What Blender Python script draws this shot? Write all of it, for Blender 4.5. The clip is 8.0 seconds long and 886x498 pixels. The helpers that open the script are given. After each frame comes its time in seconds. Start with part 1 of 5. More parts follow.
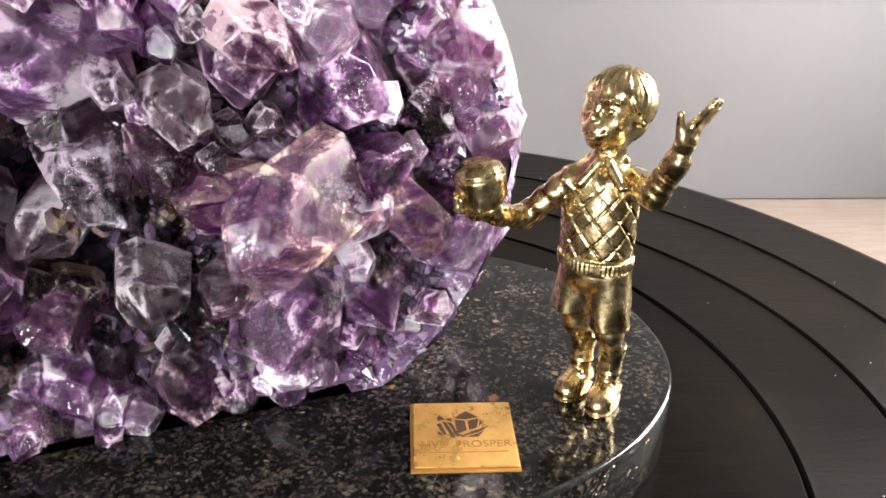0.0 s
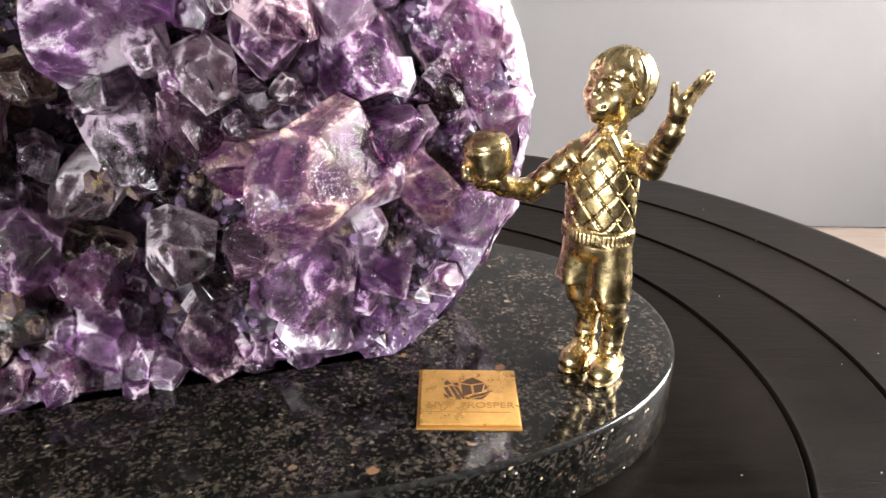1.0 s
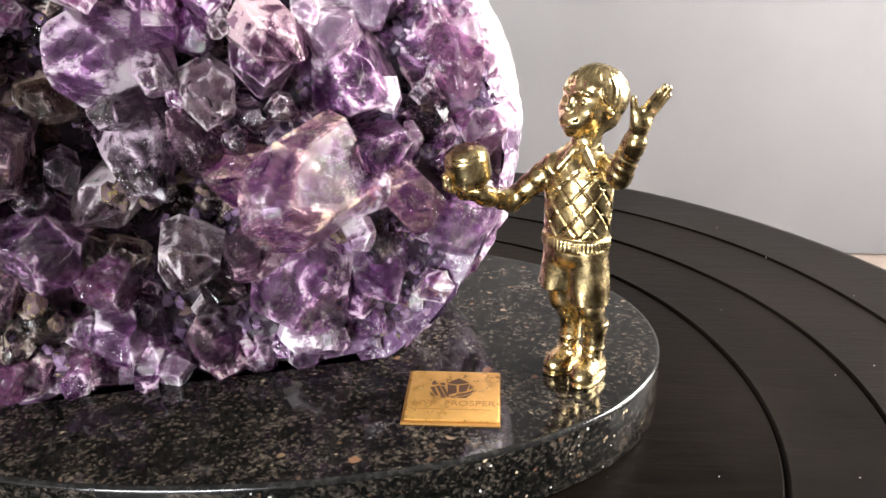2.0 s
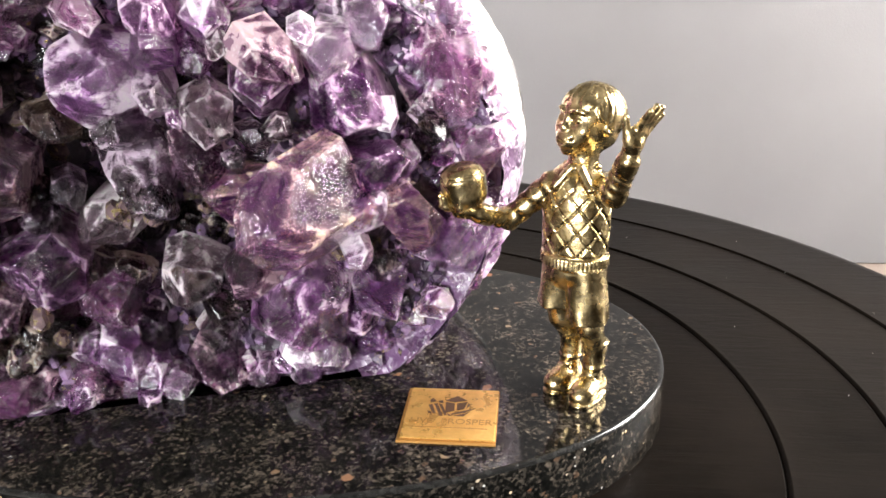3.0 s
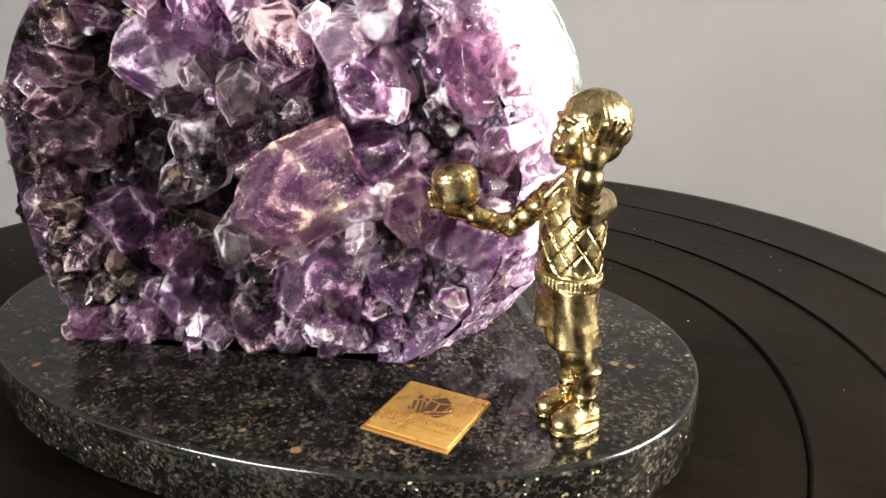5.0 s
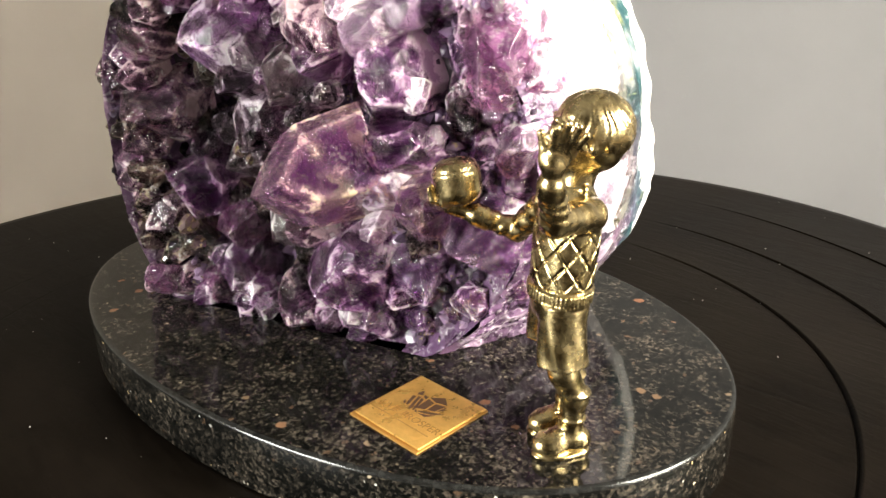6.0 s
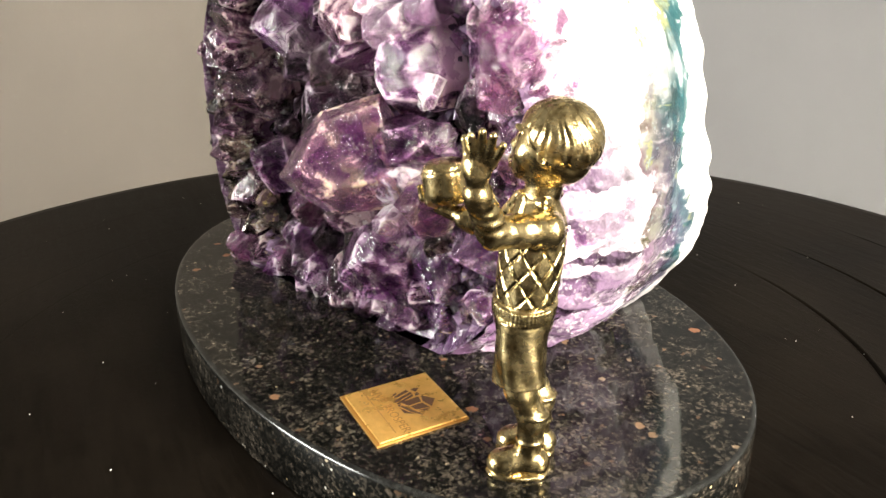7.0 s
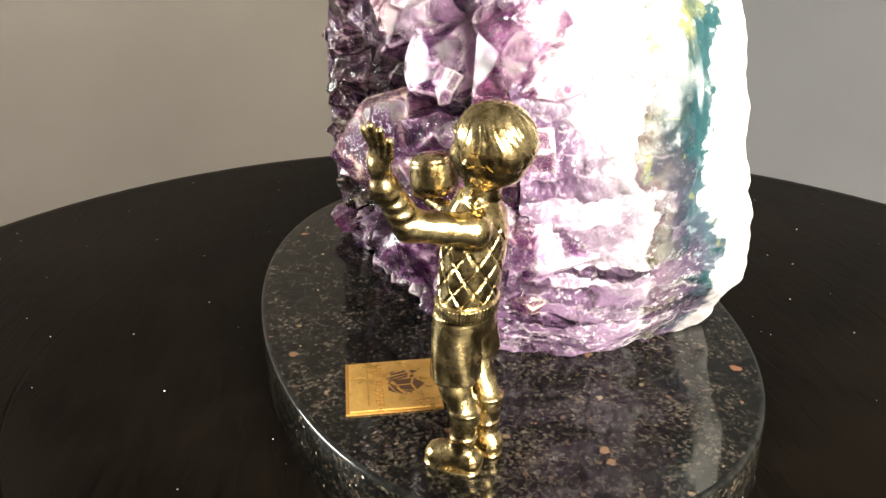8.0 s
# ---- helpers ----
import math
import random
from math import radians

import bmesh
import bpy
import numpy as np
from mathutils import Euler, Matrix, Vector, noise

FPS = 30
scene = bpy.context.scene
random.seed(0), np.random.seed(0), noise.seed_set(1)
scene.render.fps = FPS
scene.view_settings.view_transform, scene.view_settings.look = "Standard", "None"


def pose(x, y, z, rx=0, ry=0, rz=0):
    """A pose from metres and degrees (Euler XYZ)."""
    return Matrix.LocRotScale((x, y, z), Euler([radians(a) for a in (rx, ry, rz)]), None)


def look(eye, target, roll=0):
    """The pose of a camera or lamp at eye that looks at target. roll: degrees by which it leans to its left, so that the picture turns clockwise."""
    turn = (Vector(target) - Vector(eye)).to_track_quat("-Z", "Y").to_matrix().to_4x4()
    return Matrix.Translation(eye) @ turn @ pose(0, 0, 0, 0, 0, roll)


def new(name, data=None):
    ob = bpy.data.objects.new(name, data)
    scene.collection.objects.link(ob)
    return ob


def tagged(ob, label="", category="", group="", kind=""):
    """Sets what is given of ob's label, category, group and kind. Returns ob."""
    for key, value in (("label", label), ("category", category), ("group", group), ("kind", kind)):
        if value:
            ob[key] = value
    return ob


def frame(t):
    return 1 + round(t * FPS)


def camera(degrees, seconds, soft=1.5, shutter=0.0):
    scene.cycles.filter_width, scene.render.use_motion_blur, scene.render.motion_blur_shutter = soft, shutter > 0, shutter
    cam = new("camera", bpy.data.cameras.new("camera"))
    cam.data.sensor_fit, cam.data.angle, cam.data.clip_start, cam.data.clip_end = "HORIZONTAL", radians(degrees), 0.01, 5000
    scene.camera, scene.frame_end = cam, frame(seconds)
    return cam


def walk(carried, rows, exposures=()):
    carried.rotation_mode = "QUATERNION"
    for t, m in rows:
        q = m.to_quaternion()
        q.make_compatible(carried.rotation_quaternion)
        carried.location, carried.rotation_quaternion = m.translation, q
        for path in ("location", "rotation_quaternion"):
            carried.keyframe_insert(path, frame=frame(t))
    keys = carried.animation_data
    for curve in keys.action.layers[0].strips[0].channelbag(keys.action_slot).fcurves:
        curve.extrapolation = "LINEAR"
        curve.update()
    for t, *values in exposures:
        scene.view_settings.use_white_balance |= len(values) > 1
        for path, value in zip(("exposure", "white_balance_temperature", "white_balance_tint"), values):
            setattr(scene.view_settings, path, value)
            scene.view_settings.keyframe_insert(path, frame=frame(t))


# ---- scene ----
cam = camera(57.12, 8.0)
PATH = [
    (0, (-0.00052, -0.17054, 0.92025), (0.01273, 0.09893, 0.78906), 0.77),
    (0.5, (0.00898, -0.17505, 0.91417), (0.01872, 0.09628, 0.78655), 0.93),
    (1, (0.00669, -0.18925, 0.91052), (0.00698, 0.08470, 0.78823), 0.75),
    (1.5, (0.01583, -0.20262, 0.91079), (0.00209, 0.07290, 0.79289), 0.07),
    (1.7, (0.02094, -0.20581, 0.90979), (0.00501, 0.07057, 0.79420), -0.20),
    (2.8, (0.03991, -0.20373, 0.91420), (0.00821, 0.07377, 0.80470), -1.51),
    (3, (0.04059, -0.20330, 0.91366), (0.00695, 0.07374, 0.80357), -1.49),
    (3.5, (0.06087, -0.19410, 0.91118), (0.00499, 0.07928, 0.80098), -1.47),
    (4, (0.08902, -0.18240, 0.90935), (0.00279, 0.08356, 0.80060), -1.46),
    (4.5, (0.09793, -0.18410, 0.90862), (-0.00318, 0.07677, 0.80034), -1.75),
    (4.7, (0.10919, -0.18082, 0.91163), (-0.00520, 0.07430, 0.80286), -1.64),
    (5.8, (0.16530, -0.13780, 0.91198), (-0.02307, 0.06695, 0.79975), -1.58),
    (6, (0.17436, -0.12690, 0.90989), (-0.02572, 0.06658, 0.79795), -1.55),
    (6.5, (0.18707, -0.10955, 0.90826), (-0.03116, 0.06256, 0.79534), -1.40),
    (7, (0.21156, -0.06954, 0.90975), (-0.03626, 0.05600, 0.79652), -1.26),
    (7.5, (0.22520, -0.03995, 0.90757), (-0.03759, 0.05122, 0.79519), -1.08),
    (8, (0.24119, 0.00697, 0.91066), (-0.03443, 0.03770, 0.79625), -1.06),
]
walk(cam, [(t, look(eye, target, roll)) for t, eye, target, roll in PATH], [(0, 0.22, 6450, 13), (1, 0.26, 6450, 13), (3, 0.29, 6500, 13), (4.5, 0.25, 6750, 10), (6, 0.27, 7000, 6), (7, 0.23, 7000, 6), (8, -0.04, 7000, 6)])

# heights: floor 0, table top TABLE, polished top of the granite slab G
G, TABLE = 0.770, 0.7475
WALL_N, WALL_E, WALL_S, CEIL = 2.05, 2.0, -2.6, 2.6

# ---- light: daylight through a wide east window and an added south one as fill ----
world = bpy.data.worlds.new("world")
scene.world = world
world.use_nodes = True
wn = world.node_tree
sky = wn.nodes.new("ShaderNodeTexSky")
sky.sky_type, sky.sun_disc = "NISHITA", False
sky.sun_elevation, sky.sun_rotation = radians(40), radians(120)
wn.nodes["Background"].inputs["Strength"].default_value = 0.12
wn.links.new(sky.outputs["Color"], wn.nodes["Background"].inputs["Color"])

WIN = (-0.04, 1.46, 0.72, 2.45)  # y from, y to, z from, z to
# unseen south window, added as a fill
WIN_FILL = (-1.50, -0.20, 0.75, 1.60)  # x from, x to, z from, z to


def daylight(energy, colour, size_x, size_y, eye, target):
    """The sky's light in a window's opening."""
    lamp = bpy.data.lights.new("window_daylight", "AREA")
    lamp.shape, lamp.size, lamp.size_y, lamp.energy, lamp.color = "RECTANGLE", size_x, size_y, energy, colour
    new("window_daylight", lamp).matrix_world = look(eye, target)


daylight(245.0, (1.0, 0.955, 0.90), WIN[1] - WIN[0] - 0.1, WIN[3] - WIN[2] - 0.1, (WALL_E + 0.02, (WIN[0] + WIN[1]) / 2, (WIN[2] + WIN[3]) / 2), (0, (WIN[0] + WIN[1]) / 2, (WIN[2] + WIN[3]) / 2 - 0.8))
# fill through the added window, to brighten the crystal face
daylight(118.0, (0.95, 0.97, 1.0), WIN_FILL[1] - WIN_FILL[0] - 0.1, WIN_FILL[3] - WIN_FILL[2] - 0.1, ((WIN_FILL[0] + WIN_FILL[1]) / 2, WALL_S - 0.02, (WIN_FILL[2] + WIN_FILL[3]) / 2), ((WIN_FILL[0] + WIN_FILL[1]) / 2, 0, (WIN_FILL[2] + WIN_FILL[3]) / 2 - 0.3))


# ---- materials ----
class Mat:
    """A small wrapper round a node material."""

    def __init__(self, name, **values):
        self.m = bpy.data.materials.new(name)
        self.m.use_nodes = True
        self.t = self.m.node_tree
        self.b = self.t.nodes["Principled BSDF"]
        for key, v in values.items():
            self.b.inputs[key.replace("_", " ")].default_value = v

    def n(self, kind, **inputs):
        node = self.t.nodes.new("ShaderNode" + kind)
        for key, v in inputs.items():
            self.put(node.inputs[key.replace("_", " ")], v)
        return node

    def put(self, socket, v):
        if isinstance(v, bpy.types.NodeSocket):
            self.t.links.new(v, socket)
        else:
            socket.default_value = v

    def set(self, key, v):
        self.put(self.b.inputs[key], v)

    def coord(self, kind="Object"):
        return self.n("TexCoord").outputs[kind]

    def noise(self, scale, detail=4.0, rough=0.55, vec=None, distort=0.0):
        return self.n("TexNoise", Vector=vec or self.coord(), Scale=scale, Detail=detail, Roughness=rough, Distortion=distort).outputs["Fac"]

    def voronoi(self, scale, vec=None, feature="F1", out="Color", rand=1.0):
        node = self.n("TexVoronoi", Vector=vec or self.coord(), Scale=scale, Randomness=rand)
        node.feature = feature
        return node.outputs[out]

    def ramp(self, fac, *stops, smooth=False):
        node = self.n("ValToRGB", Fac=fac)
        el = node.color_ramp.elements
        while len(el) < len(stops):
            el.new(0.5)
        for e, (p, c) in zip(el, stops):
            e.position = p
            e.color = (*c, 1) if isinstance(c, tuple) else (c, c, c, 1)
        if smooth:
            node.color_ramp.interpolation = "EASE"
        return node.outputs["Color"]

    def mix(self, fac, a, b, blend="MIX"):
        node = self.t.nodes.new("ShaderNodeMix")
        node.data_type, node.blend_type = "RGBA", blend
        for s, v in ((0, fac), (6, a), (7, b)):
            self.put(node.inputs[s], (*v, 1) if isinstance(v, tuple) else v)
        return node.outputs[2]

    def math(self, op, a, b=0.0, clamp=False):
        node = self.t.nodes.new("ShaderNodeMath")
        node.operation, node.use_clamp = op, clamp
        self.put(node.inputs[0], a)
        self.put(node.inputs[1], b)
        return node.outputs[0]

    def axis(self, which, vec=None):
        return self.n("SeparateXYZ", Vector=vec or self.coord()).outputs["XYZ".index(which)]

    def bump(self, height, strength=0.3, distance=0.001):
        node = self.n("Bump", Height=height, Strength=strength, Distance=distance)
        self.set("Normal", node.outputs["Normal"])
        return node


def m_wall():
    k = Mat("grey_wall_paint", Roughness=0.75)
    a = k.noise(1.3, 3)
    k.set("Base Color", k.ramp(a, (0.3, (0.126, 0.126, 0.129)), (0.7, (0.149, 0.149, 0.151))))
    k.bump(k.noise(140, 3), 0.12, 0.002)
    return k.m


def m_wall_dim():
    k = Mat("dimmed_wall_paint", Roughness=0.75)
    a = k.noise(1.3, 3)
    # brownish, with the dimmer light on these walls put into the colour
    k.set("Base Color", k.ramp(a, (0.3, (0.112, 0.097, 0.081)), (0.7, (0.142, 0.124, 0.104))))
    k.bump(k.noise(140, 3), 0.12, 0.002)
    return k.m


def m_ceiling():
    k = Mat("grey_ceiling_paint", Roughness=0.8)
    k.set("Base Color", k.ramp(k.noise(2.0), (0.3, 0.12), (0.7, 0.15)))
    return k.m


def m_floor():
    k = Mat("brown_laminate_floor", Roughness=0.5)
    vec = k.n("Mapping", Vector=k.coord(), Scale=(1.0, 9.0, 1.0)).outputs[0]
    grain = k.noise(6, 6, 0.6, vec, 0.6)
    rand = k.n("ObjectInfo").outputs["Random"]
    tone = k.math("ADD", k.math("MULTIPLY", grain, 0.7), k.math("MULTIPLY", rand, 0.3))
    k.set("Base Color", k.ramp(tone, (0.3, (0.16, 0.125, 0.10)), (0.7, (0.27, 0.22, 0.185))))
    k.bump(grain, 0.08)
    return k.m


def m_table():
    k = Mat("black_stained_wood")
    vec = k.n("Mapping", Vector=k.coord(), Scale=(4.0, 30.0, 4.0)).outputs[0]
    grain = k.noise(7, 7, 0.62, vec, 1.2)
    wear = k.noise(11, 5, 0.6)
    fine = k.noise(260, 3)
    k.set("Base Color", k.mix(k.ramp(wear, (0.42, 0.0), (0.75, 1.0)), k.ramp(grain, (0.3, (0.0028, 0.0020, 0.0014)), (0.75, (0.0068, 0.0049, 0.0034))), (0.0110, 0.0083, 0.0060)))
    k.set("Roughness", k.ramp(k.math("ADD", k.math("MULTIPLY", wear, 0.7), k.math("MULTIPLY", grain, 0.3)), (0.3, 0.30), (0.7, 0.46)))
    k.set("Specular IOR Level", 0.032)
    k.bump(k.math("ADD", k.math("MULTIPLY", grain, 0.8), k.math("MULTIPLY", fine, 0.25)), 0.32, 0.0008)
    return k.m


def m_granite():
    """Polished black granite: dark crystals of a millimetre or two, brown and grey ones between them, sparse tan flecks and glints."""
    k = Mat("black_flecked_granite", Roughness=0.07)
    c = k.coord()

    def jagged(scale, reach):
        node = k.n("VectorMath", )
        node.operation = "MULTIPLY_ADD"
        k.put(node.inputs[0], k.n("TexNoise", Vector=c, Scale=scale, Detail=4.0, Roughness=0.7).outputs["Color"])
        node.inputs[1].default_value = (reach, reach, reach)
        k.put(node.inputs[2], c)
        return node.outputs[0]

    near, wide = jagged(700.0, 0.0016), jagged(420.0, 0.0030)
    cloud = k.noise(75, 6, 0.7, c, 0.5)
    mottle = k.noise(560, 7, 0.80, c, 0.3)
    small = k.voronoi(900, near)
    lift = k.math("ADD", k.math("MULTIPLY", k.axis("X", small), 0.14), k.math("ADD", k.math("MULTIPLY", mottle, 0.52), k.math("MULTIPLY", cloud, 0.34)))
    col = k.ramp(lift, (0.42, (0.0026, 0.0027, 0.0025)), (0.50, (0.0080, 0.0076, 0.0066)), (0.57, (0.034, 0.029, 0.023)), (0.66, (0.125, 0.103, 0.080)))
    mid = k.n("TexVoronoi", Vector=wide, Scale=480.0)
    pick, tint = k.axis("X", mid.outputs["Color"]), k.axis("Y", mid.outputs["Color"])
    grains = k.math("MULTIPLY", k.ramp(k.math("MULTIPLY", pick, k.ramp(cloud, (0.35, 0.84), (0.65, 1.08))), (0.88, 0.0), (0.92, 1.0)), k.ramp(k.math("ADD", mid.outputs["Distance"], k.math("MULTIPLY", tint, 0.3)), (0.36, 1.0), (0.58, 0.0)))
    col = k.mix(k.math("MULTIPLY", grains, k.ramp(mottle, (0.40, 0.3), (0.58, 1.0))), col, k.ramp(tint, (0.1, (0.12, 0.072, 0.044)), (0.45, (0.078, 0.074, 0.064)), (0.75, (0.22, 0.17, 0.115)), (0.95, (0.44, 0.37, 0.27))))
    big = k.n("TexVoronoi", Vector=wide, Scale=190.0)
    bp, bt = k.axis("X", big.outputs["Color"]), k.axis("Y", big.outputs["Color"])
    spot = k.math("MULTIPLY", k.ramp(bp, (0.93, 0.0), (0.935, 1.0)), k.ramp(k.math("ADD", big.outputs["Distance"], k.math("MULTIPLY", bt, 0.25)), (0.34, 1.0), (0.42, 0.0)))
    col = k.mix(spot, col, k.ramp(bt, (0.1, (0.22, 0.10, 0.055)), (0.5, (0.16, 0.11, 0.065)), (0.9, (0.42, 0.34, 0.24))))
    # glints of mineral grains put into the colour as bright dots
    glit = k.n("TexVoronoi", Vector=near, Scale=620.0)
    lit = k.math("MULTIPLY", k.ramp(k.axis("Z", glit.outputs["Color"]), (0.968, 0.0), (0.972, 1.0)), k.ramp(glit.outputs["Distance"], (0.22, 1.0), (0.32, 0.0)))
    col = k.mix(lit, col, k.ramp(k.axis("X", glit.outputs["Color"]), (0.2, (0.80, 0.60, 0.32)), (0.8, (0.90, 0.87, 0.80))))
    k.set("Base Color", col)
    k.set("Metallic", k.math("MULTIPLY", lit, 0.35))
    k.set("Specular IOR Level", 0.36)
    tilt = k.n("Bump", Height=k.axis("X", mid.outputs["Color"]), Strength=0.05, Distance=0.0002)
    k.set("Normal", tilt.outputs["Normal"])
    return k.m


def m_brass(name, deep, light, rough):
    k = Mat(name, Metallic=1.0)
    c = k.coord()
    n = k.noise(230, 6, 0.7, c, 0.4)
    k.set("Base Color", k.ramp(n, (0.38, deep), (0.62, light)))
    k.set("Roughness", k.ramp(k.noise(240, 4, 0.6, c), (0.3, rough * 0.7), (0.75, rough * 1.5)))
    k.bump(k.math("ADD", k.noise(900, 4, 0.6, c), k.math("MULTIPLY", k.noise(260, 4, 0.65, c), 1.6)), 0.15, 0.0004)
    return k.m


def m_crystal(name, core, body, pale, clear=0.80, edge=0.26, mess=1.7):
    """Clear quartz: milky towards its root, a deep coloured core towards the tip, veils, healed cracks and chipped patches."""
    k = Mat(name, IOR=1.55)
    p = k.n("NewGeometry").outputs["Position"]
    along = k.axis("Z", k.coord())
    rand = k.n("ObjectInfo").outputs["Random"]
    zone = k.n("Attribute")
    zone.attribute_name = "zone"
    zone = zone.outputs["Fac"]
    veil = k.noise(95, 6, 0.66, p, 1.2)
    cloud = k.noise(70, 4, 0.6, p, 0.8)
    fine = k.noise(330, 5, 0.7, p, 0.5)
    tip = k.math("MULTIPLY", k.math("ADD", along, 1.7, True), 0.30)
    # light through thin edges is put into the colour: faces pale outwards
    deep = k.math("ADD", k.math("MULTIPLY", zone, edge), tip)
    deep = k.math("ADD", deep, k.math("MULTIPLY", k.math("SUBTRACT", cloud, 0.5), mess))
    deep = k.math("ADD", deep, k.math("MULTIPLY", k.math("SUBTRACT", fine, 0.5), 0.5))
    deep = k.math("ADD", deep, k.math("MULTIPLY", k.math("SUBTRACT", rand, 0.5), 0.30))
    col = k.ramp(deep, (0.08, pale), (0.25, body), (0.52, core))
    wisp = k.math("ABSOLUTE", k.math("SUBTRACT", veil, 0.53))
    wisps = k.math("MULTIPLY", k.ramp(wisp, (0.0, 1.0), (0.018, 0.0)), k.ramp(cloud, (0.40, 0.50), (0.56, 0.0)))
    col = k.mix(wisps, col, pale)
    stain = k.n("TexNoise", Vector=k.n("Mapping", Vector=p, Rotation=(0.5, 0.3, 0.9), Scale=(1.0, 7.0, 1.6)).outputs[0], Scale=34.0, Detail=5.0, Roughness=0.65, Distortion=0.8).outputs["Fac"]
    col = k.mix(k.ramp(stain, (0.61, 0.0), (0.70, 0.55)), col, (0.74, 0.52, 0.30))
    bent = k.n("VectorMath", )
    bent.operation = "MULTIPLY_ADD"
    k.put(bent.inputs[0], k.n("TexNoise", Vector=p, Scale=120.0, Detail=4.0, Roughness=0.65).outputs["Color"])
    bent.inputs[1].default_value = (0.012, 0.012, 0.012)
    k.put(bent.inputs[2], p)
    crack = k.voronoi(85.0, bent.outputs[0], "DISTANCE_TO_EDGE", "Distance")
    cracks = k.math("MULTIPLY", k.ramp(crack, (0.006, 1.0), (0.030, 0.0)), k.ramp(fine, (0.46, 0.0), (0.56, 0.75)))
    col = k.mix(cracks, col, pale)
    split = k.voronoi(240.0, bent.outputs[0], "DISTANCE_TO_EDGE", "Distance")
    splits = k.math("MULTIPLY", k.ramp(split, (0.010, 1.0), (0.045, 0.0)), k.ramp(k.noise(58, 4, 0.65, k.n("Mapping", Vector=p, Location=(0.7, 2.3, 1.1)).outputs[0]), (0.46, 0.0), (0.58, 0.62)))
    col = k.mix(splits, col, pale)
    # inner reflections painted as bright and dark cells, with sharp borders
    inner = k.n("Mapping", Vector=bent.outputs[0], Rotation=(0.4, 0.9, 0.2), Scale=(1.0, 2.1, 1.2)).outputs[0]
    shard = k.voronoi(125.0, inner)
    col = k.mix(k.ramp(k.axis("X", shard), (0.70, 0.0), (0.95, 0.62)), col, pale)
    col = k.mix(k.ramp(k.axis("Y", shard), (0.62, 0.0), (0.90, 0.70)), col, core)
    # pale dust, and sparkle painted as specks
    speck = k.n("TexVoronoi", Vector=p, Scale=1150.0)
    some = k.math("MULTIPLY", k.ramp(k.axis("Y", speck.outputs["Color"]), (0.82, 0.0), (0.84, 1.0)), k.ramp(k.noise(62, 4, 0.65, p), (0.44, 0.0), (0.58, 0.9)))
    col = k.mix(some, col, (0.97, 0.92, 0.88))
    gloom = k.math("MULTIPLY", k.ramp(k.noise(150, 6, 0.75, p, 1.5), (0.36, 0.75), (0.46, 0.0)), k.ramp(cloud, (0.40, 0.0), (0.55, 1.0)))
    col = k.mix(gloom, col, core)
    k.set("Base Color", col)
    milky = k.ramp(k.math("ADD", deep, k.math("MULTIPLY", wisps, -0.6)), (0.04, clear - 0.52), (0.26, clear), (0.5, min(1.0, clear + 0.10)))
    k.set("Transmission Weight", milky)
    k.set("Specular IOR Level", 0.62)
    k.set("Subsurface Weight", 0.2)
    k.set("Subsurface Scale", 0.005)
    k.set("Subsurface Radius", (1.0, 0.65, 1.0))
    k.set("Coat Weight", 0.2)
    k.set("Coat Roughness", 0.02)
    k.set("Roughness", k.ramp(k.noise(60, 4, 0.6, p), (0.42, 0.015), (0.72, 0.16)))

    def tilted(scale):
        """Every cell a plane of its own tilt: the height of a chipped face."""
        off, lean, dot = (k.n("VectorMath", ) for _ in range(3))
        off.operation, lean.operation, dot.operation = "SUBTRACT", "SUBTRACT", "DOT_PRODUCT"
        tile = k.n("TexVoronoi", Vector=p, Scale=scale)
        k.put(off.inputs[0], p)
        k.put(off.inputs[1], tile.outputs["Position"])
        k.put(lean.inputs[0], tile.outputs["Color"])
        lean.inputs[1].default_value = (0.5, 0.5, 0.5)
        k.put(dot.inputs[0], off.outputs[0])
        k.put(dot.inputs[1], lean.outputs[0])
        return dot.outputs["Value"]

    chip = k.math("MULTIPLY", tilted(120.0), k.ramp(k.noise(40, 3, 0.6, p), (0.50, 0.0), (0.60, 0.55)))
    crust = k.math("MULTIPLY", tilted(640.0), k.ramp(k.noise(44, 3, 0.6, k.n("Mapping", Vector=p, Location=(3.1, 1.7, 0.4)).outputs[0]), (0.54, 0.0), (0.64, 0.65)))
    # growth steps across the axis
    step = k.math("MULTIPLY", k.noise(1.0, 3, 0.6, k.n("Mapping", Vector=k.coord(), Scale=(0.8, 0.8, 14.0)).outputs[0]), 0.00016)
    k.bump(k.math("ADD", k.math("ADD", chip, crust), k.math("ADD", step, k.math("MULTIPLY", k.noise(300, 6, 0.74, p, 0.6), 0.00028))), 1.0, 1.0)
    return k.m


